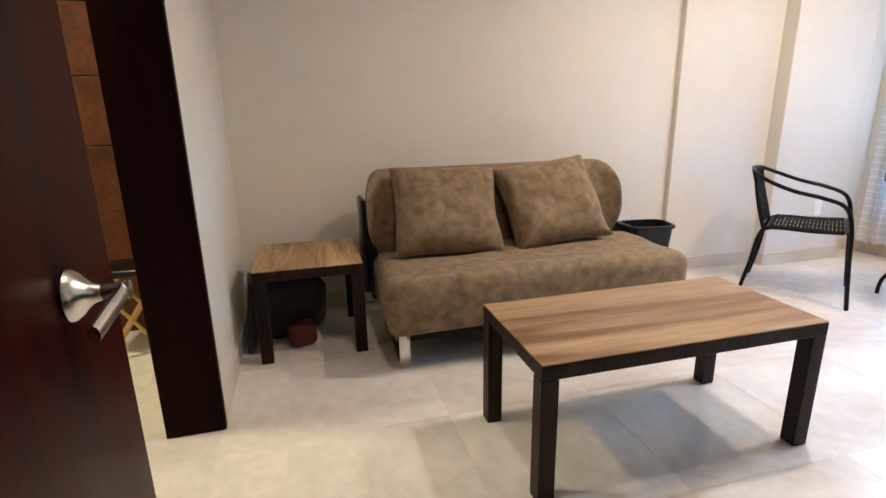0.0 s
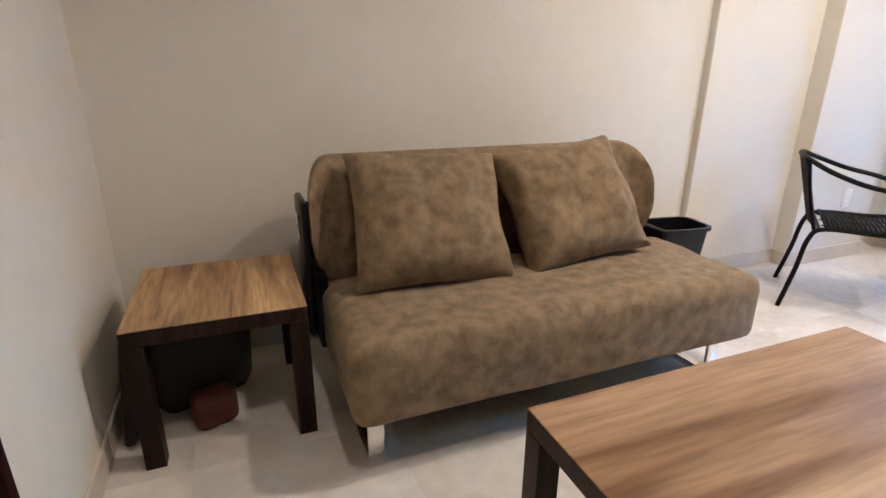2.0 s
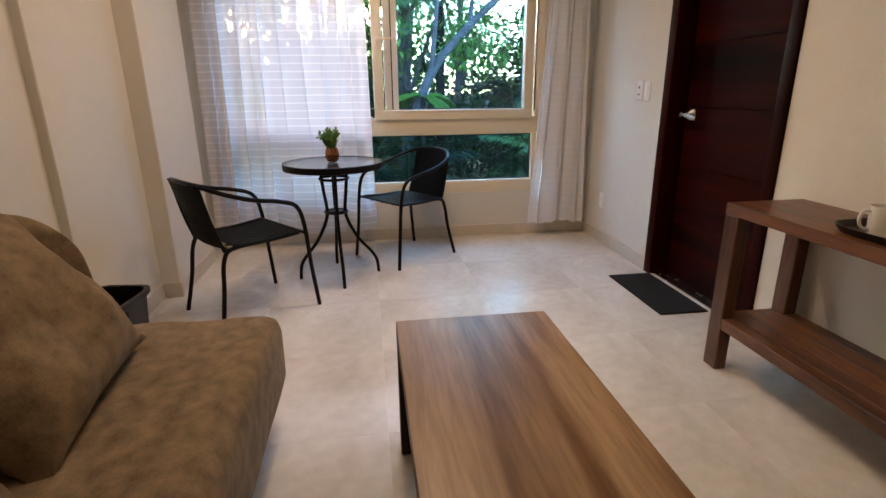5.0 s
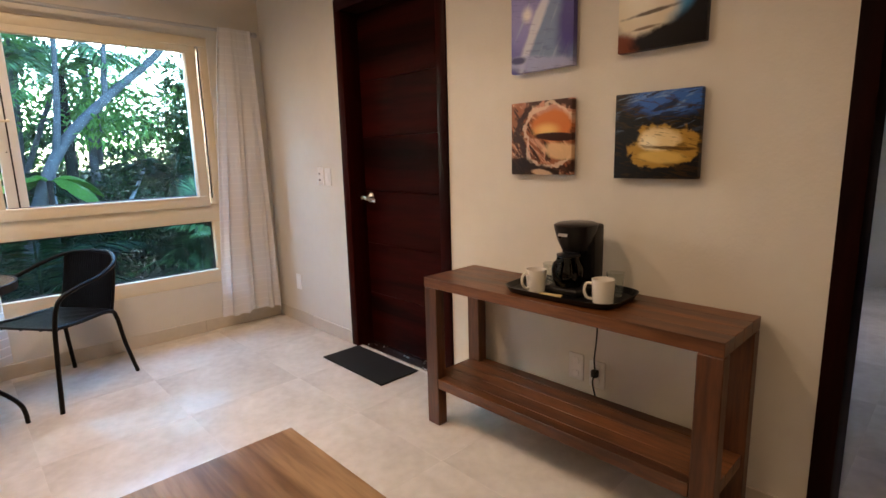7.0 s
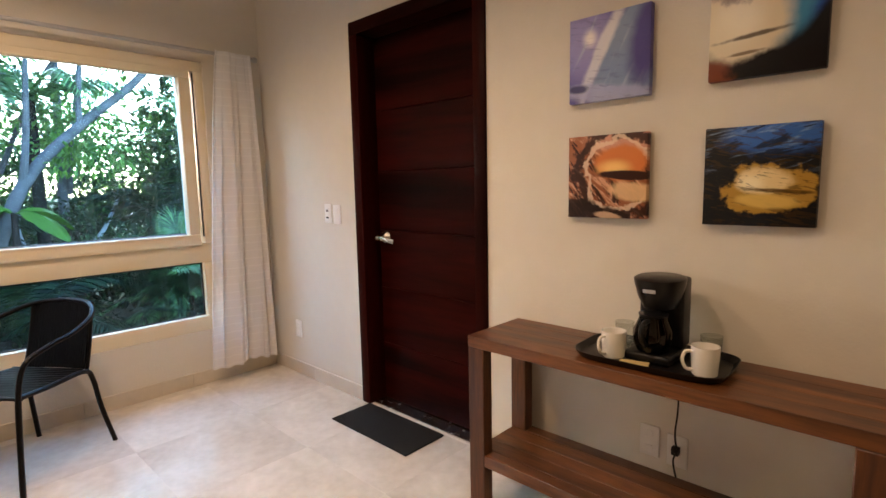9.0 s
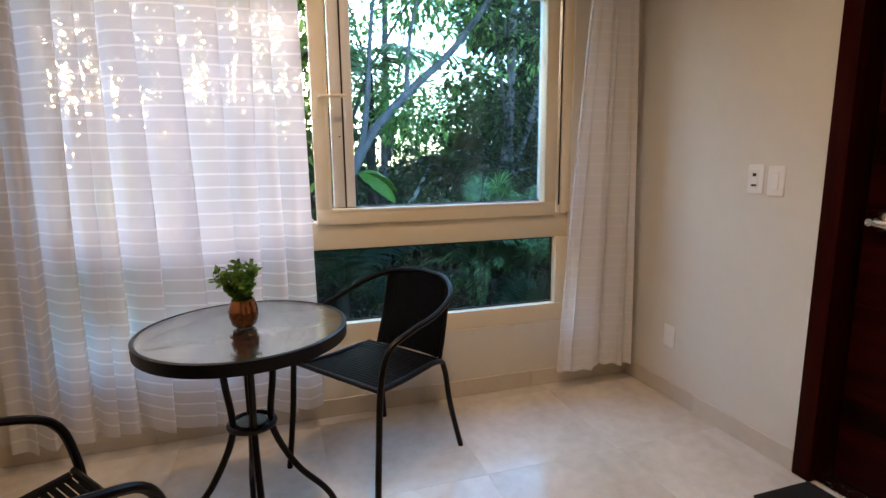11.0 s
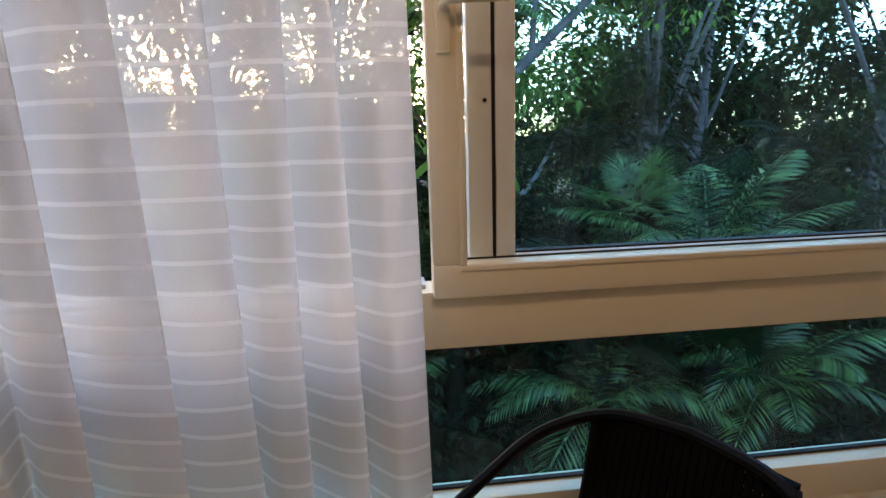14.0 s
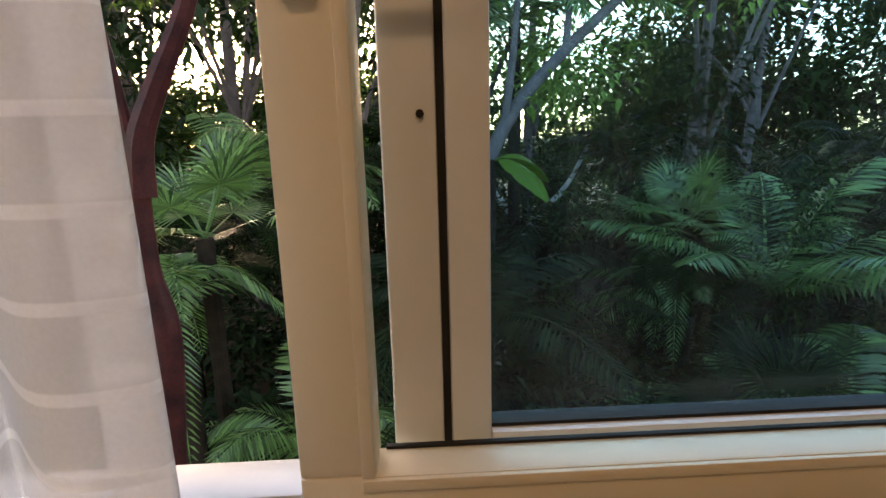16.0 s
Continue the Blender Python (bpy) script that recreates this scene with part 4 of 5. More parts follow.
lathe(bm, [(0.0, 0.032), (0.048, 0.032), (0.060, 0.06), (0.060, 0.10), (0.045, 0.135), (0.043, 0.145), (0.041, 0.145), (0.043, 0.132), (0.057, 0.10), (0.057, 0.06), (0.046, 0.035), (0.0, 0.035)], 28, y=-0.045)
jug = part("jug", bm, JUG_GLASS, cm, "dark glass jug")
bm = B()
tube(bm, smooth([(0.0, -0.09, 0.135), (0.0, -0.135, 0.13), (0.0, -0.14, 0.09), (0.0, -0.105, 0.06)]), 0.008, 8)
lathe(bm, [(0.0, 0.146), (0.044, 0.146), (0.046, 0.152), (0.0, 0.158)], 24, y=-0.045)
part("jug_handle", bm, BLACK_PLASTIC, jug)
bm = B()
box(bm, -0.02, 0.02, -0.088, -0.0865, 0.225, 0.236, 0)
part("badge", bm, ALU, cm)


def mug(m):
    g = thing("mug", "plain white ceramic mug on the tray", "mug", m, "mugs on the tray")
    bm = B()
    lathe(bm, [(0.0, 0.0), (0.030, 0.0), (0.036, 0.006), (0.0395, 0.06), (0.040, 0.09), (0.0375, 0.09), (0.036, 0.06), (0.033, 0.010), (0.0, 0.008)], 28)
    part("body", bm, CERAMIC, g)
    bm = B()
    tube(bm, smooth([(0.036, 0, 0.074), (0.058, 0, 0.074), (0.066, 0, 0.050), (0.056, 0, 0.024), (0.036, 0, 0.018)]), 0.0052, 8)
    part("handle", bm, CERAMIC, g)
    return g


g = mug(pose(2.035, 0.665, TZ2, 0, 0, 70))
copy_thing(g, pose(1.758, 0.65, TZ2, 0, 0, 40))
bm = B()
lathe(bm, [(0.0, 0.0), (0.026, 0.0), (0.033, 0.09), (0.031, 0.09), (0.0245, 0.004), (0.0, 0.004)], 24)
g = solid("tumbler", bm, TUMBLER, "clear glass tumbler on the tray", "glass", group="glasses on the tray", m=pose(2.055, 0.535, TZ2))
copy_thing(g, pose(1.775, 0.53, TZ2))
bm = B()
box(bm, -0.045, 0.045, -0.02, 0.02, 0.0, 0.006, 0.002)
solid("sugar_packet", bm, PAPER, "small yellow paper packet lying on the tray", "packet", m=pose(1.955, 0.69, TZ2, 0, 0, 15))


# ---- pictures ----
def print_mat(name, ground, layers):
    """A printed canvas: a tinted ground with ovals, rings and streaks of colour laid over it one by one.
    Places and sizes run from -1 to 1 over the print."""
    m = bpy.data.materials.new(name)
    m.use_nodes = True
    nt = m.node_tree
    b = nt.nodes["Principled BSDF"]
    b.inputs["Roughness"].default_value = 0.42
    b.inputs["Specular IOR Level"].default_value = 0.25
    tc = nt.nodes.new("ShaderNodeTexCoord")
    uv = nt.nodes.new("ShaderNodeMapping")
    uv.inputs["Scale"].default_value = (-1 / 0.153, 0, 1 / 0.153)
    nt.links.new(tc.outputs["Object"], uv.inputs[0])
    col = nt.nodes.new("ShaderNodeRGB")
    col.outputs[0].default_value = (*ground, 1)
    last = col.outputs[0]
    for k, (kind, colour, centre, size, angle, soft, rough, strength) in enumerate(layers):
        mp = nt.nodes.new("ShaderNodeMapping")
        mp.vector_type = "TEXTURE"
        mp.inputs["Location"].default_value = (centre[0], 0, centre[1])
        mp.inputs["Rotation"].default_value = (0, radians(angle), 0)
        mp.inputs["Scale"].default_value = (size[0], 1, size[1])
        nt.links.new(uv.outputs[0], mp.inputs[0])
        no = nt.nodes.new("ShaderNodeTexNoise")
        no.noise_dimensions = "4D"
        no.inputs["W"].default_value = k * 3.7 + len(name)
        no.inputs["Detail"].default_value, no.inputs["Roughness"].default_value = 6, 0.6
        mr = nt.nodes.new("ShaderNodeMapRange")
        mr.interpolation_type = "SMOOTHSTEP"
        if kind == "streak":
            no.inputs["Scale"].default_value, no.inputs["Distortion"].default_value = 1.0, rough
            nt.links.new(mp.outputs[0], no.inputs[0])
            nt.links.new(no.outputs[0], mr.inputs[0])
            mr.inputs[1].default_value, mr.inputs[2].default_value = 0.52, 0.52 + soft
            mr.inputs[3].default_value, mr.inputs[4].default_value = 0, strength
        else:
            no.inputs["Scale"].default_value = 2.6
            nt.links.new(uv.outputs[0], no.inputs[0])
            ln = nt.nodes.new("ShaderNodeVectorMath")
            ln.operation = "LENGTH"
            nt.links.new(mp.outputs[0], ln.inputs[0])
            ad = nt.nodes.new("ShaderNodeMath")
            ad.operation = "MULTIPLY_ADD"
            nt.links.new(no.outputs[0], ad.inputs[0])
            ad.inputs[1].default_value = rough
            nt.links.new(ln.outputs["Value"], ad.inputs[2])
            out = ad.outputs[0]
            if kind == "ring":
                su = nt.nodes.new("ShaderNodeMath")
                su.operation = "SUBTRACT"
                su.inputs[1].default_value = 1 + rough * 0.5
                nt.links.new(out, su.inputs[0])
                ab = nt.nodes.new("ShaderNodeMath")
                ab.operation = "ABSOLUTE"
                nt.links.new(su.outputs[0], ab.inputs[0])
                out = ab.outputs[0]
                mr.inputs[1].default_value, mr.inputs[2].default_value = soft * 0.4, soft
            else:
                mr.inputs[1].default_value, mr.inputs[2].default_value = 1 + rough * 0.5 - soft, 1 + rough * 0.5 + soft
            nt.links.new(out, mr.inputs[0])
            mr.inputs[3].default_value, mr.inputs[4].default_value = strength, 0
        mx = nt.nodes.new("ShaderNodeMix")
        mx.data_type = "RGBA"
        nt.links.new(mr.outputs[0], mx.inputs[0])
        nt.links.new(last, mx.inputs[6])
        mx.inputs[7].default_value = (*colour, 1)
        last = mx.outputs[2]
    nt.links.new(last, b.inputs["Base Color"])
    return m


VIOLET = print_mat("print_violet_wave", (0.13, 0.12, 0.42), [
    ("oval", (0.34, 0.33, 0.68), (-0.6, 0.45), (0.75, 0.9), 0, 0.6, 0.2, 0.95),
    ("oval", (0.24, 0.34, 0.56), (0.50, -0.25), (0.72, 1.7), 24, 0.10, 0.35, 1.0),
    ("streak", (0.50, 0.60, 0.76), (0.2, 0), (0.16, 1.6), 26, 0.22, 0.3, 0.6),
    ("oval", (0.08, 0.06, 0.30), (1.0, 0.35), (0.42, 1.1), 14, 0.35, 0.4, 0.9),
    ("oval", (0.80, 0.82, 0.90), (-0.12, 0.25), (0.15, 1.15), 27, 0.45, 1.0, 0.9),
    ("oval", (0.72, 0.76, 0.88), (-0.42, -0.35), (0.09, 0.75), 20, 0.5, 0.9, 0.85),
    ("oval", (0.95, 0.92, 0.95), (-0.45, 0.48), (0.15, 0.17), 0, 0.8, 0.3, 1.0),
    ("oval", (0.46, 0.50, 0.76), (0.0, -0.85), (1.3, 0.22), 8, 0.3, 0.8, 0.8),
    ("oval", (0.05, 0.05, 0.16), (-0.78, -0.66), (0.26, 0.09), 4, 0.4, 1.2, 0.9),
    ("streak", (0.12, 0.12, 0.34), (0, -0.9), (0.5, 0.10), 10, 0.14, 0.5, 0.4)])
CREAM = print_mat("print_cream_wave", (0.006, 0.006, 0.009), [
    ("oval", (0.015, 0.07, 0.42), (0.05, 0.75), (1.0, 1.05), -30, 0.12, 0.2, 1.0),
    ("oval", (0.06, 0.32, 0.56), (-0.05, 0.45), (0.88, 0.92), -20, 0.18, 0.25, 0.9),
    ("oval", (0.80, 0.72, 0.55), (-0.45, 0.12), (0.86, 0.88), -25, 0.22, 0.3, 1.0),
    ("oval", (0.95, 0.90, 0.76), (-0.45, 0.15), (0.40, 0.42), 0, 0.7, 0.3, 0.8),
    ("oval", (0.22, 0.20, 0.22), (-0.75, 0.88), (0.62, 0.34), 20, 0.25, 1.8, 0.8),
    ("oval", (0.05, 0.03, 0.02), (-0.20, -0.20), (0.55, 0.040), -5, 0.5, 2.4, 0.85),
    ("oval", (0.14, 0.08, 0.03), (-0.35, -0.52), (0.30, 0.030), -4, 0.5, 1.8, 0.8),
    ("oval", (0.20, 0.050, 0.018), (-0.85, -0.88), (0.55, 0.30), 10, 0.4, 1.2, 0.95),
    ("oval", (0.006, 0.005, 0.007), (0.55, -1.0), (1.15, 0.42), 8, 0.15, 0.7, 1.0)])
SUNSET = print_mat("print_sunset_curl", (0.34, 0.12, 0.055), [
    ("streak", (0.74, 0.42, 0.27), (0, 0), (0.9, 0.20), 40, 0.10, 1.4, 0.95),
    ("streak", (0.030, 0.007, 0.005), (0.3, 0.1), (0.8, 0.2), 55, 0.06, 1.6, 0.95),
    ("oval", (0.72, 0.36, 0.26), (0.45, 0.9), (0.9, 0.42), 0, 0.3, 0.8, 0.85),
    ("ring", (0.030, 0.008, 0.006), (0.30, 0.05), (1.02, 1.02), 0, 0.20, 1.0, 0.95),
    ("ring", (0.84, 0.64, 0.48), (0.30, 0.05), (0.80, 0.84), 0, 0.10, 0.9, 0.8),
    ("oval", (0.70, 0.22, 0.060), (0.38, 0.32), (0.62, 0.42), 0, 0.15, 0.5, 1.0),
    ("oval", (0.95, 0.62, 0.22), (0.20, 0.20), (0.34, 0.16), 0, 0.7, 0.3, 1.0),
    ("oval", (0.035, 0.009, 0.007), (0.55, 0.02), (0.72, 0.11), 3, 0.15, 0.5, 1.0),
    ("oval", (0.84, 0.58, 0.32), (0.65, -0.36), (0.55, 0.22), 8, 0.25, 0.9, 0.9),
    ("oval", (0.016, 0.006, 0.005), (-0.5, -0.95), (1.2, 0.40), 12, 0.2, 1.9, 0.95),
    ("oval", (0.75, 0.52, 0.34), (0.1, -0.95), (0.35, 0.08), 8, 0.3, 1.6, 0.8)])
GOLDEN = print_mat("print_golden_tube", (0.005, 0.006, 0.009), [
    ("oval", (0.03, 0.13, 0.46), (0.55, 0.95), (1.15, 0.50), -8, 0.25, 0.6, 1.0),
    ("streak", (0.30, 0.48, 0.72), (0, 0.7), (0.9, 0.14), -14, 0.14, 0.9, 0.45),
    ("streak", (0.004, 0.006, 0.010), (0, 0.5), (0.8, 0.2), -12, 0.08, 0.7, 0.85),
    ("oval", (0.004, 0.005, 0.008), (0.0, -0.55), (2.0, 0.72), 0, 0.12, 0.4, 1.0),
    ("oval", (0.46, 0.27, 0.045), (0.18, -0.24), (0.80, 0.50), -3, 0.08, 1.5, 1.0),
    ("oval", (0.86, 0.70, 0.38), (0.08, -0.10), (0.48, 0.26), 0, 0.25, 1.0, 0.95),
    ("oval", (0.97, 0.88, 0.62), (-0.12, -0.14), (0.20, 0.14), 0, 0.7, 0.4, 1.0),
    ("oval", (0.12, 0.06, 0.008), (0.45, -0.30), (0.55, 0.035), 4, 0.4, 1.6, 0.9),
    ("streak", (0.05, 0.028, 0.006), (0.3, -0.2), (0.5, 0.10), 12, 0.08, 1.3, 0.6),
    ("oval", (0.78, 0.54, 0.14), (0.15, -0.50), (0.52, 0.14), 4, 0.3, 0.8, 0.85)])
ART = [
    (2.185, 1.742, "square canvas print of a pale violet-blue breaking wave", VIOLET),
    (1.693, 1.752, "square canvas print of a cream and deep blue wave", CREAM),
    (2.185, 1.313, "square canvas print of an orange sunset in a curling wave", SUNSET),
    (1.693, 1.302, "square canvas print of golden light through a dark blue wave", GOLDEN),
]
for x, z, label, mat in ART:
    p = thing("picture", label, "picture", pose(x, SY + 0.0015, z), "wave pictures over the console")
    bm = B()
    box(bm, -0.153, 0.153, 0, 0.030, -0.153, 0.153, 0.003, 2)
    part("canvas", bm, mat, p)


# ---- plates, cable, mat ----
def plate(name, label, category, x, z, w=0.072, h=0.118, rockers=1, facing="south", group=""):
    p = thing(name, label, category, pose(x, SY + 0.0005, z) if facing == "south" else pose(x, N2 - 0.0005, z, 0, 0, 180), group)
    bm = B()
    box(bm, -w / 2, w / 2, 0, 0.007, -h / 2, h / 2, 0.003, 2)
    part("cover", bm, WHITE_PLASTIC, p)
    if category == "switch":
        bm = B()
        box(bm, -w * 0.22, w * 0.22, 0.007, 0.0115, -h * 0.28, h * 0.28, 0.002, 1)
        part("rocker", bm, WHITE_PLASTIC, p)
    else:
        for s in (-0.25, 0.25):
            bm = B()
            box(bm, -w * 0.2, w * 0.2, 0.007, 0.009, h * s - 0.013, h * s + 0.013, 0.002, 1)
            part("socket", bm, WHITE_PLASTIC, p)
    return p


k = plate("switch", "white plastic wall switch with dark indicator", "switch", 4.018, 1.136, group="wall switches")
bm = B()
box(bm, -0.008, 0.008, 0.0116, 0.0125, 0.01, 0.022)
box(bm, -0.012, 0.012, 0.0116, 0.0125, -0.03, -0.022)
part("indicator", bm, BLACK_PLASTIC, k)
plate("switch", "plain white plastic wall switch beside the door", "switch", 3.926, 1.130, group="wall switches")
plate("outlet", "white plastic wall outlet near the corner", "outlet", 4.44, 0.325, group="wall outlets")
plate("outlet", "white plastic wall outlet under the console", "outlet", 2.005, 0.335, group="wall outlets")
plate("outlet", "white plastic wall outlet with a black plug cable", "outlet", 1.905, 0.325, group="wall outlets")
plate("outlet", "white plastic outlet on the pier by the window", "outlet", 4.19, 0.395, facing="north", group="wall outlets")
bm = B()
tube(bm, smooth([(1.905, 0.418, 0.66), (1.902, 0.425, 0.50), (1.908, 0.43, 0.40), (1.898, 0.44, 0.345), (1.908, 0.44, 0.30), (1.90, 0.43, 0.238)]), 0.0035, 6)
box(bm, 1.892, 1.918, 0.415, 0.44, 0.32, 0.35, 0.004)
solid("power_cable", bm, BLACK_PLASTIC, "black power cable hanging behind the console", "cable")
bm = B()
box(bm, 3.055, 3.665, SY + 0.012, 0.69, 0.0005, 0.010, 0.004)
solid("door_mat", bm, MATTE_BLACK, "plain black door mat on the tiles", "mat")

# downlights
for dx, dy, watts in DOWNLIGHTS:
    dl = thing("downlight", "round recessed ceiling downlight, lit warm white", "ceiling light", pose(dx, dy, CEIL), "ceiling downlights")
    bm = B()
    lathe(bm, [(0.065, -0.001), (0.085, -0.001), (0.085, -0.008), (0.065, -0.012), (0.065, -0.001)], 28)
    part("trim_ring", bm, WHITE_PLASTIC, dl)

# ---- bathroom and bedroom glimpses ----
st = thing("folding_stool", "folding stool with dark seat and brass tube legs", "stool", pose(-0.21, 3.14, 0))
bm = B()
box(bm, -0.16, 0.16, -0.12, 0.12, 0.41, 0.45, 0.015, 3)
part("seat", bm, BLACK_PLASTIC, st)
for s in (-1, 1):
    for y in (-0.10, 0.10):
        bm = B()
        tube(bm, [(s * 0.14, y, 0.41), (-s * 0.14, y, 0.0)], 0.009, 8)
        part("leg", bm, GOLD, st)
bm = B()
box(bm, -0.66, -0.16, 2.05, 2.50, 0.0005, 0.012, 0.004)
solid("bath_mat", bm, PAPER, "flat tan bath mat on the tiles", "mat")
bed = thing("bed", "bed with deep blue bedspread and dark frame", "bed", pose(0.1, -2.3, 0))
bm = B()
box(bm, -1.0, 1.03, -1.0, 1.02, 0.26, 0.36, 0.01)
part("frame", bm, BLACK_PLASTIC, bed)
bm = B()
box(bm, -1.0, 1.05, -1.0, 1.06, 0.365, 0.80, 0.10, 5)
part("bedspread", bm, BLUE_CLOTH, bed)
# White layer stands in for the highlight along the top of the blue bedding.
bm = B()
box(bm, -0.98, 1.06, -0.99, 1.07, 0.70, 0.86, 0.07, 5)
part("top_highlight", bm, WHITE_CLOTH, bed)
for x in (-0.95, 0.95):
    for y in (-0.95, 0.95):
        bm = B()
        box(bm, x - 0.035, x + 0.035, y - 0.035, y + 0.035, 0, 0.259, 0.004)
        part("leg", bm, BLACK_PLASTIC, bed)


# ---- outside ----
GZ = -2.6
bm = B()
vs = [bm.verts.new(v) for v in ((EX + 0.2, -400, GZ), (600, -400, GZ), (600, 400, GZ), (EX + 0.2, 400, GZ))]
bm.faces.new(vs)
solid("ground", bm, EARTH, "dark leaf-littered forest floor", "ground", kind="structure")


def leaf_quads(verts, faces, p, d, w, l, droop=0.0):
    """One pointed leaf as two folded halves."""
    up = Vector((0, 0, 1))
    side = d.cross(up)
    side = side.normalized() if side.length > 1e-3 else Vector((1, 0, 0))
    nrm = side.cross(d)
    i = len(verts)
    verts += [p, p + d * l * 0.45 + side * w + nrm * w * 0.3, p + d * l - Vector((0, 0, droop)), p + d * l * 0.45 - side * w + nrm * w * 0.3]
    faces += [(i, i + 1, i + 2, i + 3)]


def from_lists(name, verts, faces, mat):
    me = bpy.data.meshes.new(name)
    me.from_pydata([tuple(v) for v in verts], [], faces)
    me.materials.append(mat)
    me.update()
    return me


def clump(verts, faces, rnd, c, r, n, size):
    for _ in range(n):
        v = Vector((rnd.gauss(0, 1), rnd.gauss(0, 1), rnd.gauss(0, 1)))
        v = v.normalized() * r * rnd.uniform(0.35, 1.0)
        v.z *= 0.75
        d = (v.normalized() + Vector((rnd.uniform(-1, 1), rnd.uniform(-1, 1), rnd.uniform(-0.9, 0.5)))).normalized()
        l = size * rnd.uniform(0.6, 1.3)
        leaf_quads(verts, faces, c + v, d, l * 0.24, l, l * 0.15)


def broad_tree(name, label, path, radius, limbs, clumps, seed, bark, leaf=None, size=0.11, per=150):
    """A tapered trunk with limbs that end in loose clumps of leaves."""
    rnd = random.Random(seed)
    t = thing(name, label, "tree")
    bm = B()
    tube(bm, smooth(path, 5), radius, 10, r_end=radius * 0.45)
    part("trunk", bm, bark, t)
    for pts, r in limbs:
        bm = B()
        tube(bm, smooth(pts, 5), r, 8, r_end=r * 0.3)
        part("limb", bm, bark, t)
    verts, faces = [], []
    for c, r in clumps:
        clump(verts, faces, rnd, Vector(c), r, int(per * (r / 0.8) ** 2), size)
    ob = new("crown", from_lists("crown", verts, faces, leaf or LEAF))
    ob.parent = t
    return t


def frond(verts, faces, base, az, rise, length, rnd, width=0.34, n=38, droop=1.0):
    """A feather frond: an arched rib with long leaflets on both sides."""
    d = Vector((math.cos(az), math.sin(az), 0))
    pts = []
    for i in range(n + 1):
        t = i / n
        pts.append(base + d * length * (t * math.cos(rise) + 0.0) + Vector((0, 0, length * (math.sin(rise) * t - droop * 0.55 * t * t))))
    side0 = Vector((-d.y, d.x, 0))
    for i in range(2, n):
        t = i / n
        tang = (pts[i + 1] - pts[i - 1]).normalized()
        w = width * length * 0.55 * math.sin(math.pi * min(1, 0.12 + t * 0.9)) ** 0.6
        for s in (-1, 1):
            dr = (side0 * s + tang * 0.75 + Vector((0, 0, -0.35 + rnd.uniform(-0.15, 0.15)))).normalized()
            k = len(verts)
            wd = 0.017 * length * 0.6
            verts += [pts[i], pts[i] + dr * w * 0.5 + tang * wd, pts[i] + dr * w + Vector((0, 0, -0.12 * w)), pts[i] + dr * w * 0.5 - tang * wd]
            faces.append((k, k + 1, k + 2, k + 3))
    up = Vector((0, 0, 0.012 * length))
    for i in range(n):
        k = len(verts)
        a, b = pts[i], pts[i + 1]
        o = side0 * 0.010 * length * (1 - i / n * 0.8)
        verts += [a - o, a + o, b + o, b - o]
        faces.append((k, k + 1, k + 2, k + 3))


def feather_palm(name, label, base, height, length, count, seed, lean=(0, 0), droop=1.0, mat=None):
    rnd = random.Random(seed)
    t = thing(name, label, "palm")
    b = Vector(base)
    top = b + Vector((lean[0], lean[1], height))
    bm = B()
    tube(bm, smooth([b, (b + top) / 2 + Vector((lean[0] * 0.15, lean[1] * 0.15, 0)), top], 6), 0.11, 10, r_end=0.08)
    part("trunk", bm, PALM_BARK, t)
    for k in range(count):
        verts, faces = [], []
        frond(verts, faces, top, k / count * math.tau * 2.618 + rnd.uniform(-0.3, 0.3), radians(rnd.uniform(12, 72)), length * rnd.uniform(0.75, 1.1), rnd, droop=droop * rnd.uniform(0.7, 1.2))
        ob = new("frond", from_lists("frond", verts, faces, mat or PALM_LEAF))
        ob.parent = t
    return t


def fan_palm(name, label, base, height, size, count, seed, mat=None):
    rnd = random.Random(seed)
    t = thing(name, label, "palm")
    b = Vector(base)
    top = b + Vector((0, 0, height))
    bm = B()
    tube(bm, [b, (b + top) / 2, top], 0.07, 8)
    part("trunk", bm, PALM_BARK, t)
    for k in range(count):
        verts, faces = [], []
        az, el = k * 2.4 + rnd.uniform(-0.3, 0.3), radians(rnd.uniform(10, 75))
        d = Vector((math.cos(az) * math.cos(el), math.sin(az) * math.cos(el), math.sin(el)))
        hub = top + d * size * rnd.uniform(0.6, 1.0)
        side = d.cross(Vector((0, 0, 1))).normalized()
        nrm = side.cross(d)
        o = side * 0.008
        verts += [top - o, top + o, hub + o, hub - o]
        faces.append((0, 1, 2, 3))
        for q in range(30):
            a = radians(-125 + 250 * q / 29)
            dr = (d * math.cos(a) + side * math.sin(a)).normalized()
            l = size * (0.62 + 0.2 * math.cos(a))
            w = dr.cross(nrm).normalized() * size * 0.022
            i = len(verts)
            verts += [hub, hub + dr * l * 0.5 + w, hub + dr * l + Vector((0, 0, -0.16 * l)), hub + dr * l * 0.5 - w]
            faces.append((i, i + 1, i + 2, i + 3))
        ob = new("frond", from_lists("frond", verts, faces, mat or PALM_LEAF))
        ob.parent = t
    return t


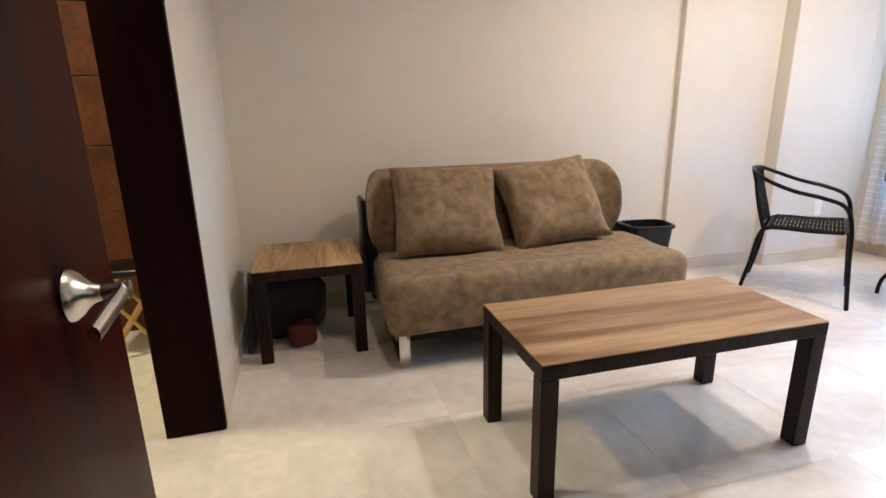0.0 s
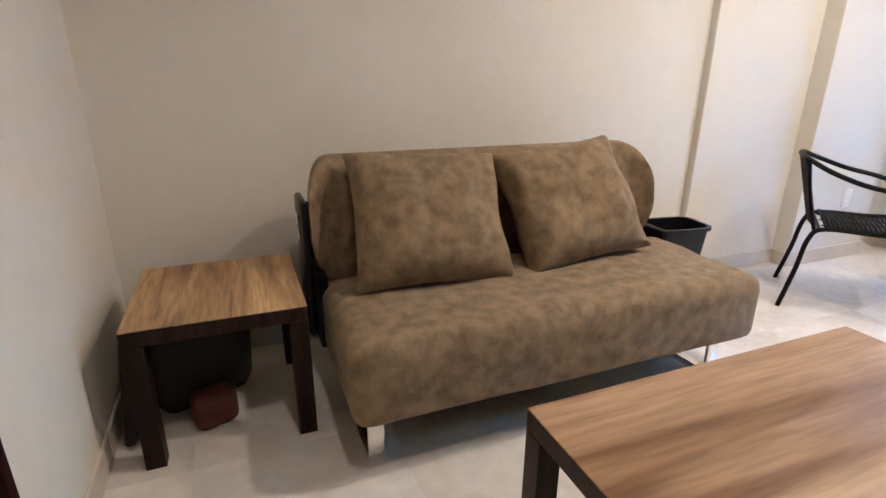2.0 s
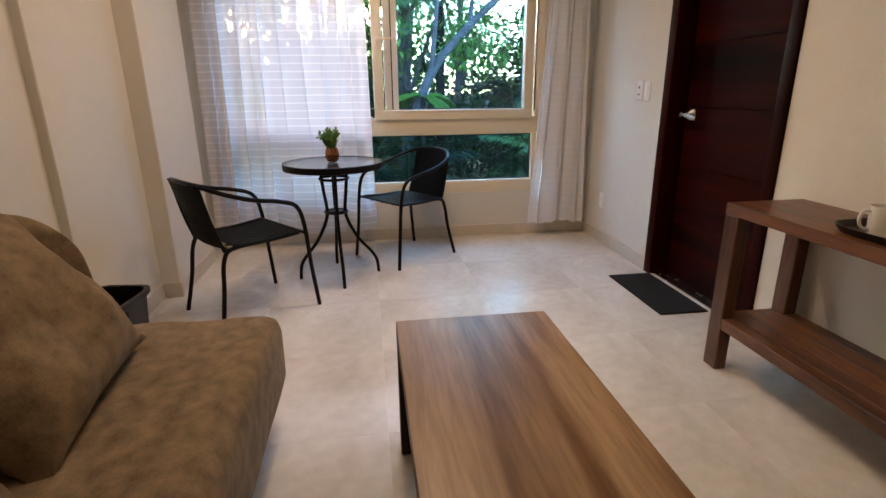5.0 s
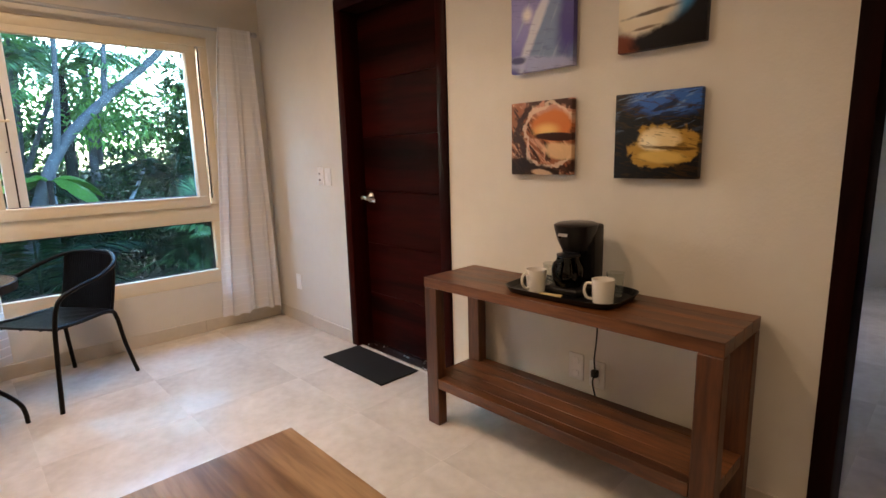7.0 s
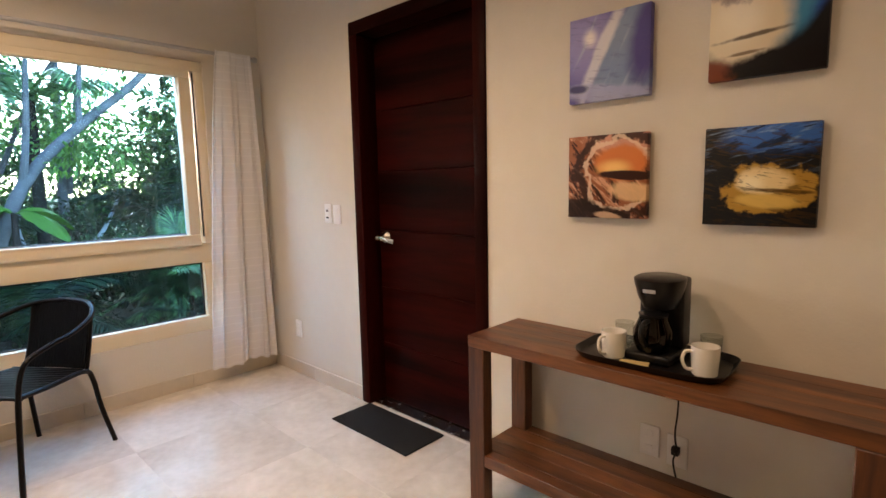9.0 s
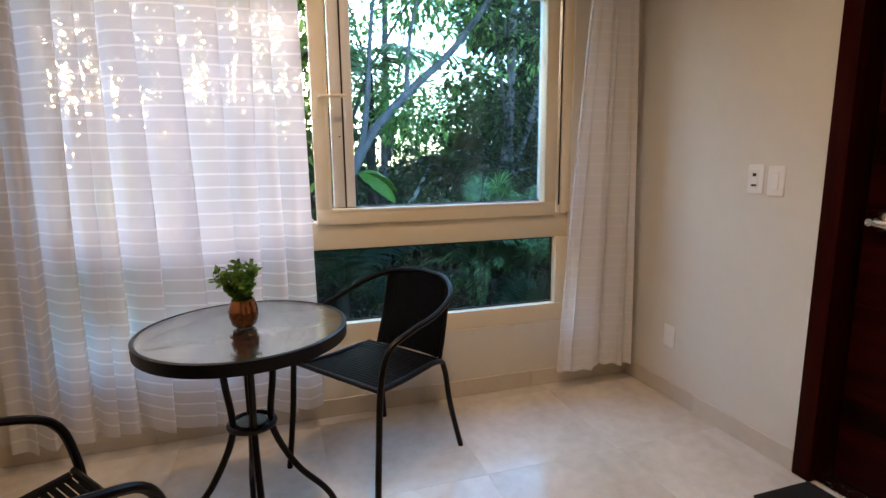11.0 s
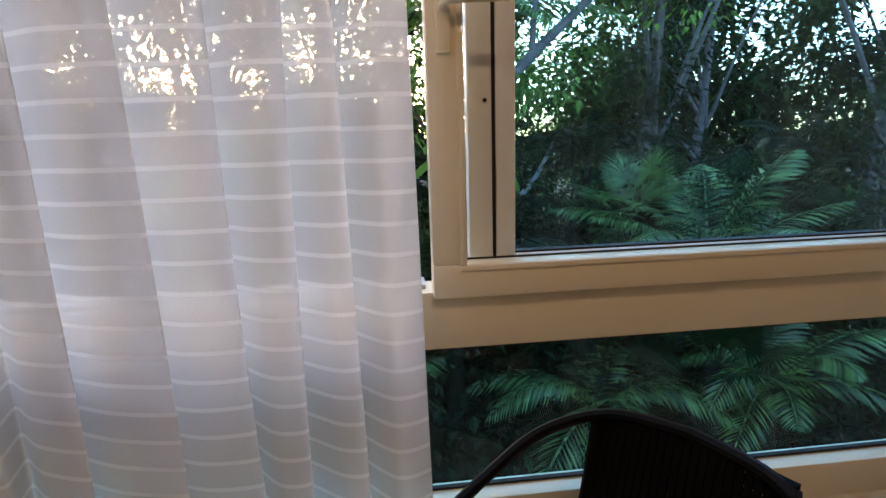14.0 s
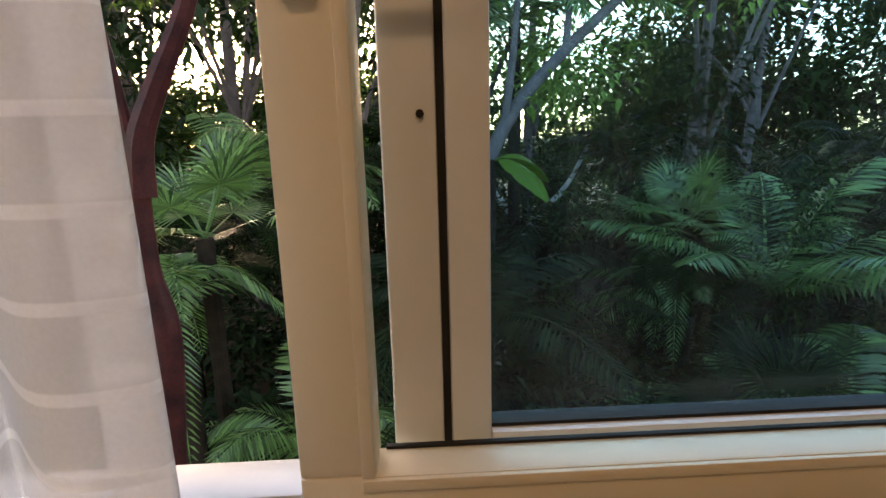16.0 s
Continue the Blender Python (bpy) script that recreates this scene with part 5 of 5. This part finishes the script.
# the red-barked tree whose fork stands close to the window
broad_tree("red_bark_tree", "peeling red-barked tree forking close to the window", [(6.7, 3.32, GZ), (6.62, 3.28, -1.1), (6.6, 3.22, -0.2), (6.6, 3.15, 0.46), (6.6, 3.19, 0.80), (6.6, 3.17, 1.30)], 0.09,
           [([(6.6, 3.17, 1.10), (6.6, 3.14, 1.34), (6.6, 3.03, 1.58), (6.6, 2.87, 1.90), (6.65, 2.75, 2.4), (6.75, 2.5, 4.2)], 0.066), ([(6.6, 3.18, 1.18), (6.6, 3.21, 1.60), (6.5, 3.35, 3.0)], 0.032)],
           [((7.0, 2.3, 4.6), 0.9), ((6.3, 3.5, 3.4), 0.6), ((7.4, 3.2, 4.6), 1.0)], 4, RED_BARK, per=260)
# the pale forked tree seen through the lower pane
broad_tree("pale_tree", "slender pale forked tree outside the window", [(12.5, 0.80, GZ), (12.45, 0.58, -1.4), (12.42, 0.44, -0.7), (12.4, 0.36, -0.25)], 0.15,
           [([(12.4, 0.36, -0.30), (12.4, 0.56, 0.06), (12.4, 0.80, 0.32), (12.35, 1.35, 0.45), (12.3, 1.9, 0.72), (12.2, 2.6, 1.25)], 0.088), ([(12.4, 0.36, -0.30), (12.4, 0.16, 0.02), (12.4, -0.08, 0.26), (12.38, -0.36, 0.62), (12.3, -0.65, 1.25)], 0.080), ([(12.4, 0.74, 0.27), (12.42, 0.86, 0.66), (12.4, 0.78, 1.3)], 0.035)],
           [((12.3, -0.7, 1.5), 0.45), ((12.2, 2.7, 1.4), 0.45), ((12.4, 0.8, 1.5), 0.35)], 6, PALE_BARK, per=130, size=0.12)
# the leaning tree that crosses the upper pane
# Its crown takes the lightened leaf, so the light is in the colour.
broad_tree("leaning_tree", "grey leaning tree with a long slanting limb", [(10.3, 2.0, GZ), (10.4, 1.5, 0.0), (10.5, 1.0, 1.4), (10.8, 0.2, 2.3), (11.1, -0.7, 3.1), (11.3, -1.6, 4.2)], 0.105,
           [([(10.5, 1.0, 1.4), (10.45, 0.9, 2.2), (10.4, 0.8, 3.4), (10.5, 0.6, 4.6)], 0.055), ([(10.8, 0.2, 2.3), (10.9, 0.1, 3.2), (11.0, -0.2, 4.4)], 0.05)],
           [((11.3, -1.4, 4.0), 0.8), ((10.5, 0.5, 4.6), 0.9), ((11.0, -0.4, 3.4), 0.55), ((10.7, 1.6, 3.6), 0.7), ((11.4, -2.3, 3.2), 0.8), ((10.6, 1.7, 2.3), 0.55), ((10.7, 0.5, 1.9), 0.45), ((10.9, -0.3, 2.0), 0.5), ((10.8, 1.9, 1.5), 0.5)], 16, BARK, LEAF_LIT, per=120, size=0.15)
rnd = random.Random(21)
# openings in the canopy: bearing and height of the middle, then half widths, in radians seen from the room
GAPS = [(-0.29, 0.20, 0.055, 0.075), (0.34, 0.13, 0.055, 0.05), (0.09, 0.15, 0.035, 0.04), (-0.74, 0.20, 0.06, 0.08)]


def in_gap(p):
    dx, dy, dz = p[0] - 2.2, p[1] - 2.3, p[2] - 1.2
    az, el = math.atan2(dy, dx), math.atan2(dz, math.hypot(dx, dy))
    return any(((az - a) / wa) ** 2 + ((el - e) / we) ** 2 < 1 for a, e, wa, we in GAPS)


# broadleaf trees of the wood behind
# The tree at (14.5, 5.3) is added tall, to block the low sun.
for k, (x, y, h) in enumerate(((12.5, -2.5, 4.6), (13.2, 1.2, 4.8), (12.3, 3.0, 4.4), (14.5, 5.3, 7.4), (14.5, 8.4, 5.6), (11.5, -6.0, 4.6), (17.0, -0.8, 6.4), (18.0, 3.5, 6.4), (17.0, 8.5, 7.0), (16.5, -6.0, 6.6), (10.5, 6.5, 5.0), (15.5, -10.5, 6.6))):
    cl = [((x + rnd.uniform(-1.7, 1.7), y + rnd.uniform(-1.9, 1.9), h + rnd.uniform(-4.2, 1.0)), rnd.uniform(0.6, 1.2)) for _ in range(12)]
    cl = [c for c in cl if not in_gap(c[0])]
    lm = [([(x, y, h * 0.2), ((x + c[0]) / 2, (y + c[1]) / 2, (h * 0.2 + c[2]) / 2 + 0.4), c], 0.05) for c, r in cl[:6]]
    # Crowns get a lit, middle or shaded leaf colour by place.
    broad_tree("tree", "leafy broadleaf tree of the wood outside", [(x, y, GZ), (x + 0.1, y + 0.15, 0.2), (x - 0.05, y + 0.1, h * 0.5), (x, y, h)], 0.15, lm, cl, 40 + k, BARK, LEAF_LIT if k in (1, 6) else LEAF if k % 2 and y > -2 else LEAF_SHADED, size=0.17, per=260)
# broad-leaved plant beside the leaning tree
banana = thing("banana_plant", "banana plant with broad bright green hanging leaves", "plant")
bm = B()
tube(bm, smooth([(10.15, 1.28, GZ), (10.12, 1.22, -0.6), (10.1, 1.18, 1.05)], 5), 0.075, 10, r_end=0.035)
part("stem", bm, PALM_BARK, banana)
for az, rise, ln in ((-1.2, 0.9, 1.0), (0.6, 1.1, 1.0), (1.9, 0.8, 1.1), (-2.6, 0.6, 0.9)):
    bm = B()
    d = Vector((math.cos(az), math.sin(az), 0))
    sd = Vector((-d.y, d.x, 0))
    n = 14
    rows = []
    for i in range(n + 1):
        t = i / n
        mid = Vector((10.1, 1.18, 1.03)) + d * ln * (t * math.cos(rise) + 0.12 * t) + Vector((0, 0, ln * (math.sin(rise) * 0.62 * t - 0.75 * t * t)))
        w = 0.012 + 0.15 * math.sin(math.pi * min(1, max(0, (t - 0.14) / 0.86))) ** 0.7
        sag = Vector((0, 0, -0.45 * w))
        rows.append([bm.verts.new(mid + sd * w * q + sag * abs(q) + Vector((0, 0, 0.01 * rnd.uniform(-1, 1) * abs(q)))) for q in (-1, -0.5, 0, 0.5, 1)])
    for p, q in zip(rows, rows[1:]):
        for k in range(4):
            bm.faces.new((p[k], p[k + 1], q[k + 1], q[k]))
    part("leaf", bm, BANANA_LEAF, banana)
# palms
feather_palm("feather_palm", "feather palm with arching green fronds near the window", (7.9, 3.75, GZ), 2.85, 1.3, 13, 2, droop=1.9)
feather_palm("feather_palm", "low feather palm with fine arching fronds", (8.0, 2.85, GZ), 1.5, 1.7, 13, 23, droop=1.2)
feather_palm("feather_palm", "feather palm with long drooping fronds", (10.4, -1.0, GZ), 2.0, 1.6, 12, 3, droop=1.4)
feather_palm("feather_palm", "tall feather palm with long fronds", (9.2, -1.45, GZ), 2.3, 2.3, 14, 5, droop=0.7)
feather_palm("feather_palm", "tall feather palm behind the others", (12.0, 0.6, GZ), 5.4, 2.6, 15, 7, droop=1.4)
feather_palm("feather_palm", "low feather palm in the undergrowth", (8.0, 0.3, GZ), 1.4, 1.8, 12, 9, droop=1.2)
feather_palm("feather_palm", "low feather palm in the undergrowth", (7.9, -1.3, GZ), 1.5, 1.9, 12, 13, droop=1.1)
feather_palm("feather_palm", "feather palm half hidden among the trees", (10.6, 3.6, GZ), 3.4, 2.4, 13, 17, droop=1.2)
fan_palm("fan_palm", "fan palm with stiff round leaves", (8.3, 3.65, GZ), 3.2, 0.62, 14, 4)
fan_palm("fan_palm", "fan palm with stiff round leaves", (9.6, -0.75, GZ), 2.9, 0.55, 14, 6)
feather_palm("feather_palm", "small feather palm with drooping silvery fronds", (9.3, -0.55, GZ), 2.4, 1.05, 12, 27, droop=1.8)
# Young palms wear the darkened leaf, as if standing in shade.
protos = [feather_palm("feather_palm", "young feather palm in the undergrowth", (9.0, 2.0, GZ), 2.3, 1.8, 11, 31, droop=1.4, mat=LEAF_SHADED),
          feather_palm("feather_palm", "young feather palm in the undergrowth", (10.5, -3.5, GZ), 2.7, 2.0, 12, 33, droop=1.2, mat=LEAF_SHADED),
          fan_palm("fan_palm", "fan palm with stiff round leaves", (9.8, -2.4, GZ), 2.3, 0.55, 13, 35, mat=LEAF_SHADED)]
homes = [Vector((9.0, 2.0, 0)), Vector((10.5, -3.5, 0)), Vector((9.8, -2.4, 0))]
for k, (x, y, turn, dz) in enumerate(((8.2, -3.2, 40, 0.2), (11.2, 1.8, 130, 0.6), (8.9, -0.5, 200, -0.1), (10.4, -1.4, 70, 0.3), (11.8, -1.0, 310, 0.8), (9.4, 3.2, 15, 0.2), (10.9, 0.4, 250, 0.2), (12.4, 2.6, 100, 1.0), (7.7, -0.6, 165, -0.5), (11.6, -3.8, 220, 0.9), (8.6, 1.6, 285, -0.4), (9.9, 4.6, 60, 0.5), (9.3, -4.6, 120, 0.3), (12.6, -5.2, 10, 0.8))):
    i = k % 3
    copy_thing(protos[i], Matrix.Translation((x, y, dz)) @ Matrix.Rotation(radians(turn), 4, "Z") @ Matrix.Translation(-homes[i]))
# small-leaved shrubs among the palms
verts, faces = [], []
for _ in range(85):
    x, y = rnd.uniform(8.7, 11.5), rnd.uniform(-4.5, 3.0)
    clump(verts, faces, rnd, Vector((x, y, rnd.uniform(-1.9, 0.9))), rnd.uniform(0.25, 0.5), 150, 0.075)
ob = new("shrubs", from_lists("shrubs", verts, faces, LEAF_FAR))
tagged(ob, "small-leaved green shrubs climbing among the palms", "shrubs", kind="stuff")
# undergrowth and the far wood
verts, faces = [], []
for _ in range(330):
    x, y = rnd.uniform(7.3, 14), rnd.uniform(-8, 8)
    clump(verts, faces, rnd, Vector((x, y, GZ + rnd.uniform(0.1, 1.3) + 0.33 * (x - 7.3))), rnd.uniform(0.5, 0.9), 150, 0.15)
# Leaves darkened in colour for the shade under the trees.
ob = new("undergrowth", from_lists("undergrowth", verts, faces, LEAF_SHADED))
tagged(ob, "dense undergrowth below the trees, leaves darkened to read as shade", "undergrowth", kind="stuff")
verts, faces = [], []
for k in range(1190):
    a = rnd.uniform(-1.25, 1.25) if k < 1000 else rnd.uniform(-0.58, -0.33) if k < 1070 else rnd.uniform(0.12, 1.0)
    r = rnd.uniform(17, 27)
    hh = rnd.uniform(0, 5.8) if k < 640 else rnd.uniform(4.5, 14) if k < 1000 else rnd.uniform(3, 11)
    c = Vector((EX + r * math.cos(a), 2 + r * math.sin(a), GZ + hh))
    if in_gap(c) or (-0.30 < a < -0.04 and hh > 3.5 and rnd.random() < 0.6):
        continue
    clump(verts, faces, rnd, c, rnd.uniform(0.8, 1.7), 120, 0.40)
ob = new("far_wood", from_lists("far_wood", verts, faces, LEAF_FAR))
tagged(ob, "distant wooded edge with sky showing through", "woodland", kind="stuff")


# ---- tiles, last ----
def tiles(x0, x1, y0, y1, size, parent, name, ox, oy):
    """Square tiles in straight rows, each a shallow slab; cut pieces along the walls."""
    cache = {}
    i0, i1 = math.floor((x0 - ox) / size), math.ceil((x1 - ox) / size)
    j0, j1 = math.floor((y0 - oy) / size), math.ceil((y1 - oy) / size)
    for i in range(i0, i1):
        for j in range(j0, j1):
            a, b = max(x0, ox + i * size + 0.0005), min(x1, ox + (i + 1) * size - 0.0005)
            c, e = max(y0, oy + j * size + 0.0005), min(y1, oy + (j + 1) * size - 0.0005)
            if b - a < 0.01 or e - c < 0.01:
                continue
            key = (round(b - a, 3), round(e - c, 3))
            if key not in cache:
                bm = B()
                box(bm, 0, b - a, 0, e - c, -0.0021, 0.0)
                cache[key] = mesh_of(bm, TILE, name, False)
            ob = new(name, cache[key])
            ob.parent = parent
            ob.location = (a, c, 0)


tiles(WX, EX, SY, N0, 0.60, FLOOR, "tile", 0.5, 0.35)
tiles(-1.6, WX, SY, N0, 0.60, FLOOR, "tile", 0.5, 0.35)
tiles(-1.6, 2.9, -3.6, SY, 0.60, FLOOR, "tile", 0.5, 0.35)

skirting = tagged(thing("baseboard", "cream tile baseboard along the walls", "baseboard"), kind="structure")


def skirt(x0, x1, y0, y1):
    h, t = 0.09, 0.010
    along = x1 - x0 > y1 - y0
    n = max(1, round(max(x1 - x0, y1 - y0) / 0.6))
    for k in range(n):
        bm = B()
        if along:
            a, b = x0 + (x1 - x0) * k / n, x0 + (x1 - x0) * (k + 1) / n
            box(bm, a + 0.0007, b - 0.0007, y0, y1, 0.0005, h, 0.002, 1)
        else:
            a, b = y0 + (y1 - y0) * k / n, y0 + (y1 - y0) * (k + 1) / n
            box(bm, x0, x1, a + 0.0007, b - 0.0007, 0.0005, h, 0.002, 1)
        part("tile", bm, SKIRT, skirting, soft=False)


T = 0.010
skirt(WX, S1 - T, N0 - T, N0)
skirt(S1 - T, S1, N1 - T, N0)
skirt(S1, S2 - T, N1 - T, N1)
skirt(S2 - T, S2, N2 - T, N1)
skirt(S2, S3 + T, N2 - T, N2)
skirt(S3, S3 + T, N2, N3 - T)
skirt(S3, EX - T, N3 - T, N3)
skirt(EX - T, EX, SY, N3)
skirt(D1 + 0.001, EX - T, SY, SY + T)
skirt(O1 + 0.001, D0 - 0.001, SY, SY + T)
skirt(WX, WX + T, B1 + 0.001, N0 - T)

# slate cladding of the bathroom wall
slate = tagged(thing("slate_cladding", "rust-brown slate tiles on the bathroom wall", "wall tiles"), kind="structure")
rnd = random.Random(5)
for r in range(7):
    for c in range(4):
        bm = B()
        x0 = -1.598 + c * 0.60 - (0.3 if r % 2 else 0)
        a, b = max(-1.598, x0 + 0.002), min(WX - 0.182, x0 + 0.598)
        if b - a < 0.02:
            continue
        box(bm, a, b, N0 - 0.030 - rnd.uniform(0, 0.006), N0 - 0.001, r * 0.33 + 0.002, r * 0.33 + 0.328, 0.003, 1)
        part("tile", bm, SLATE, slate, soft=False)
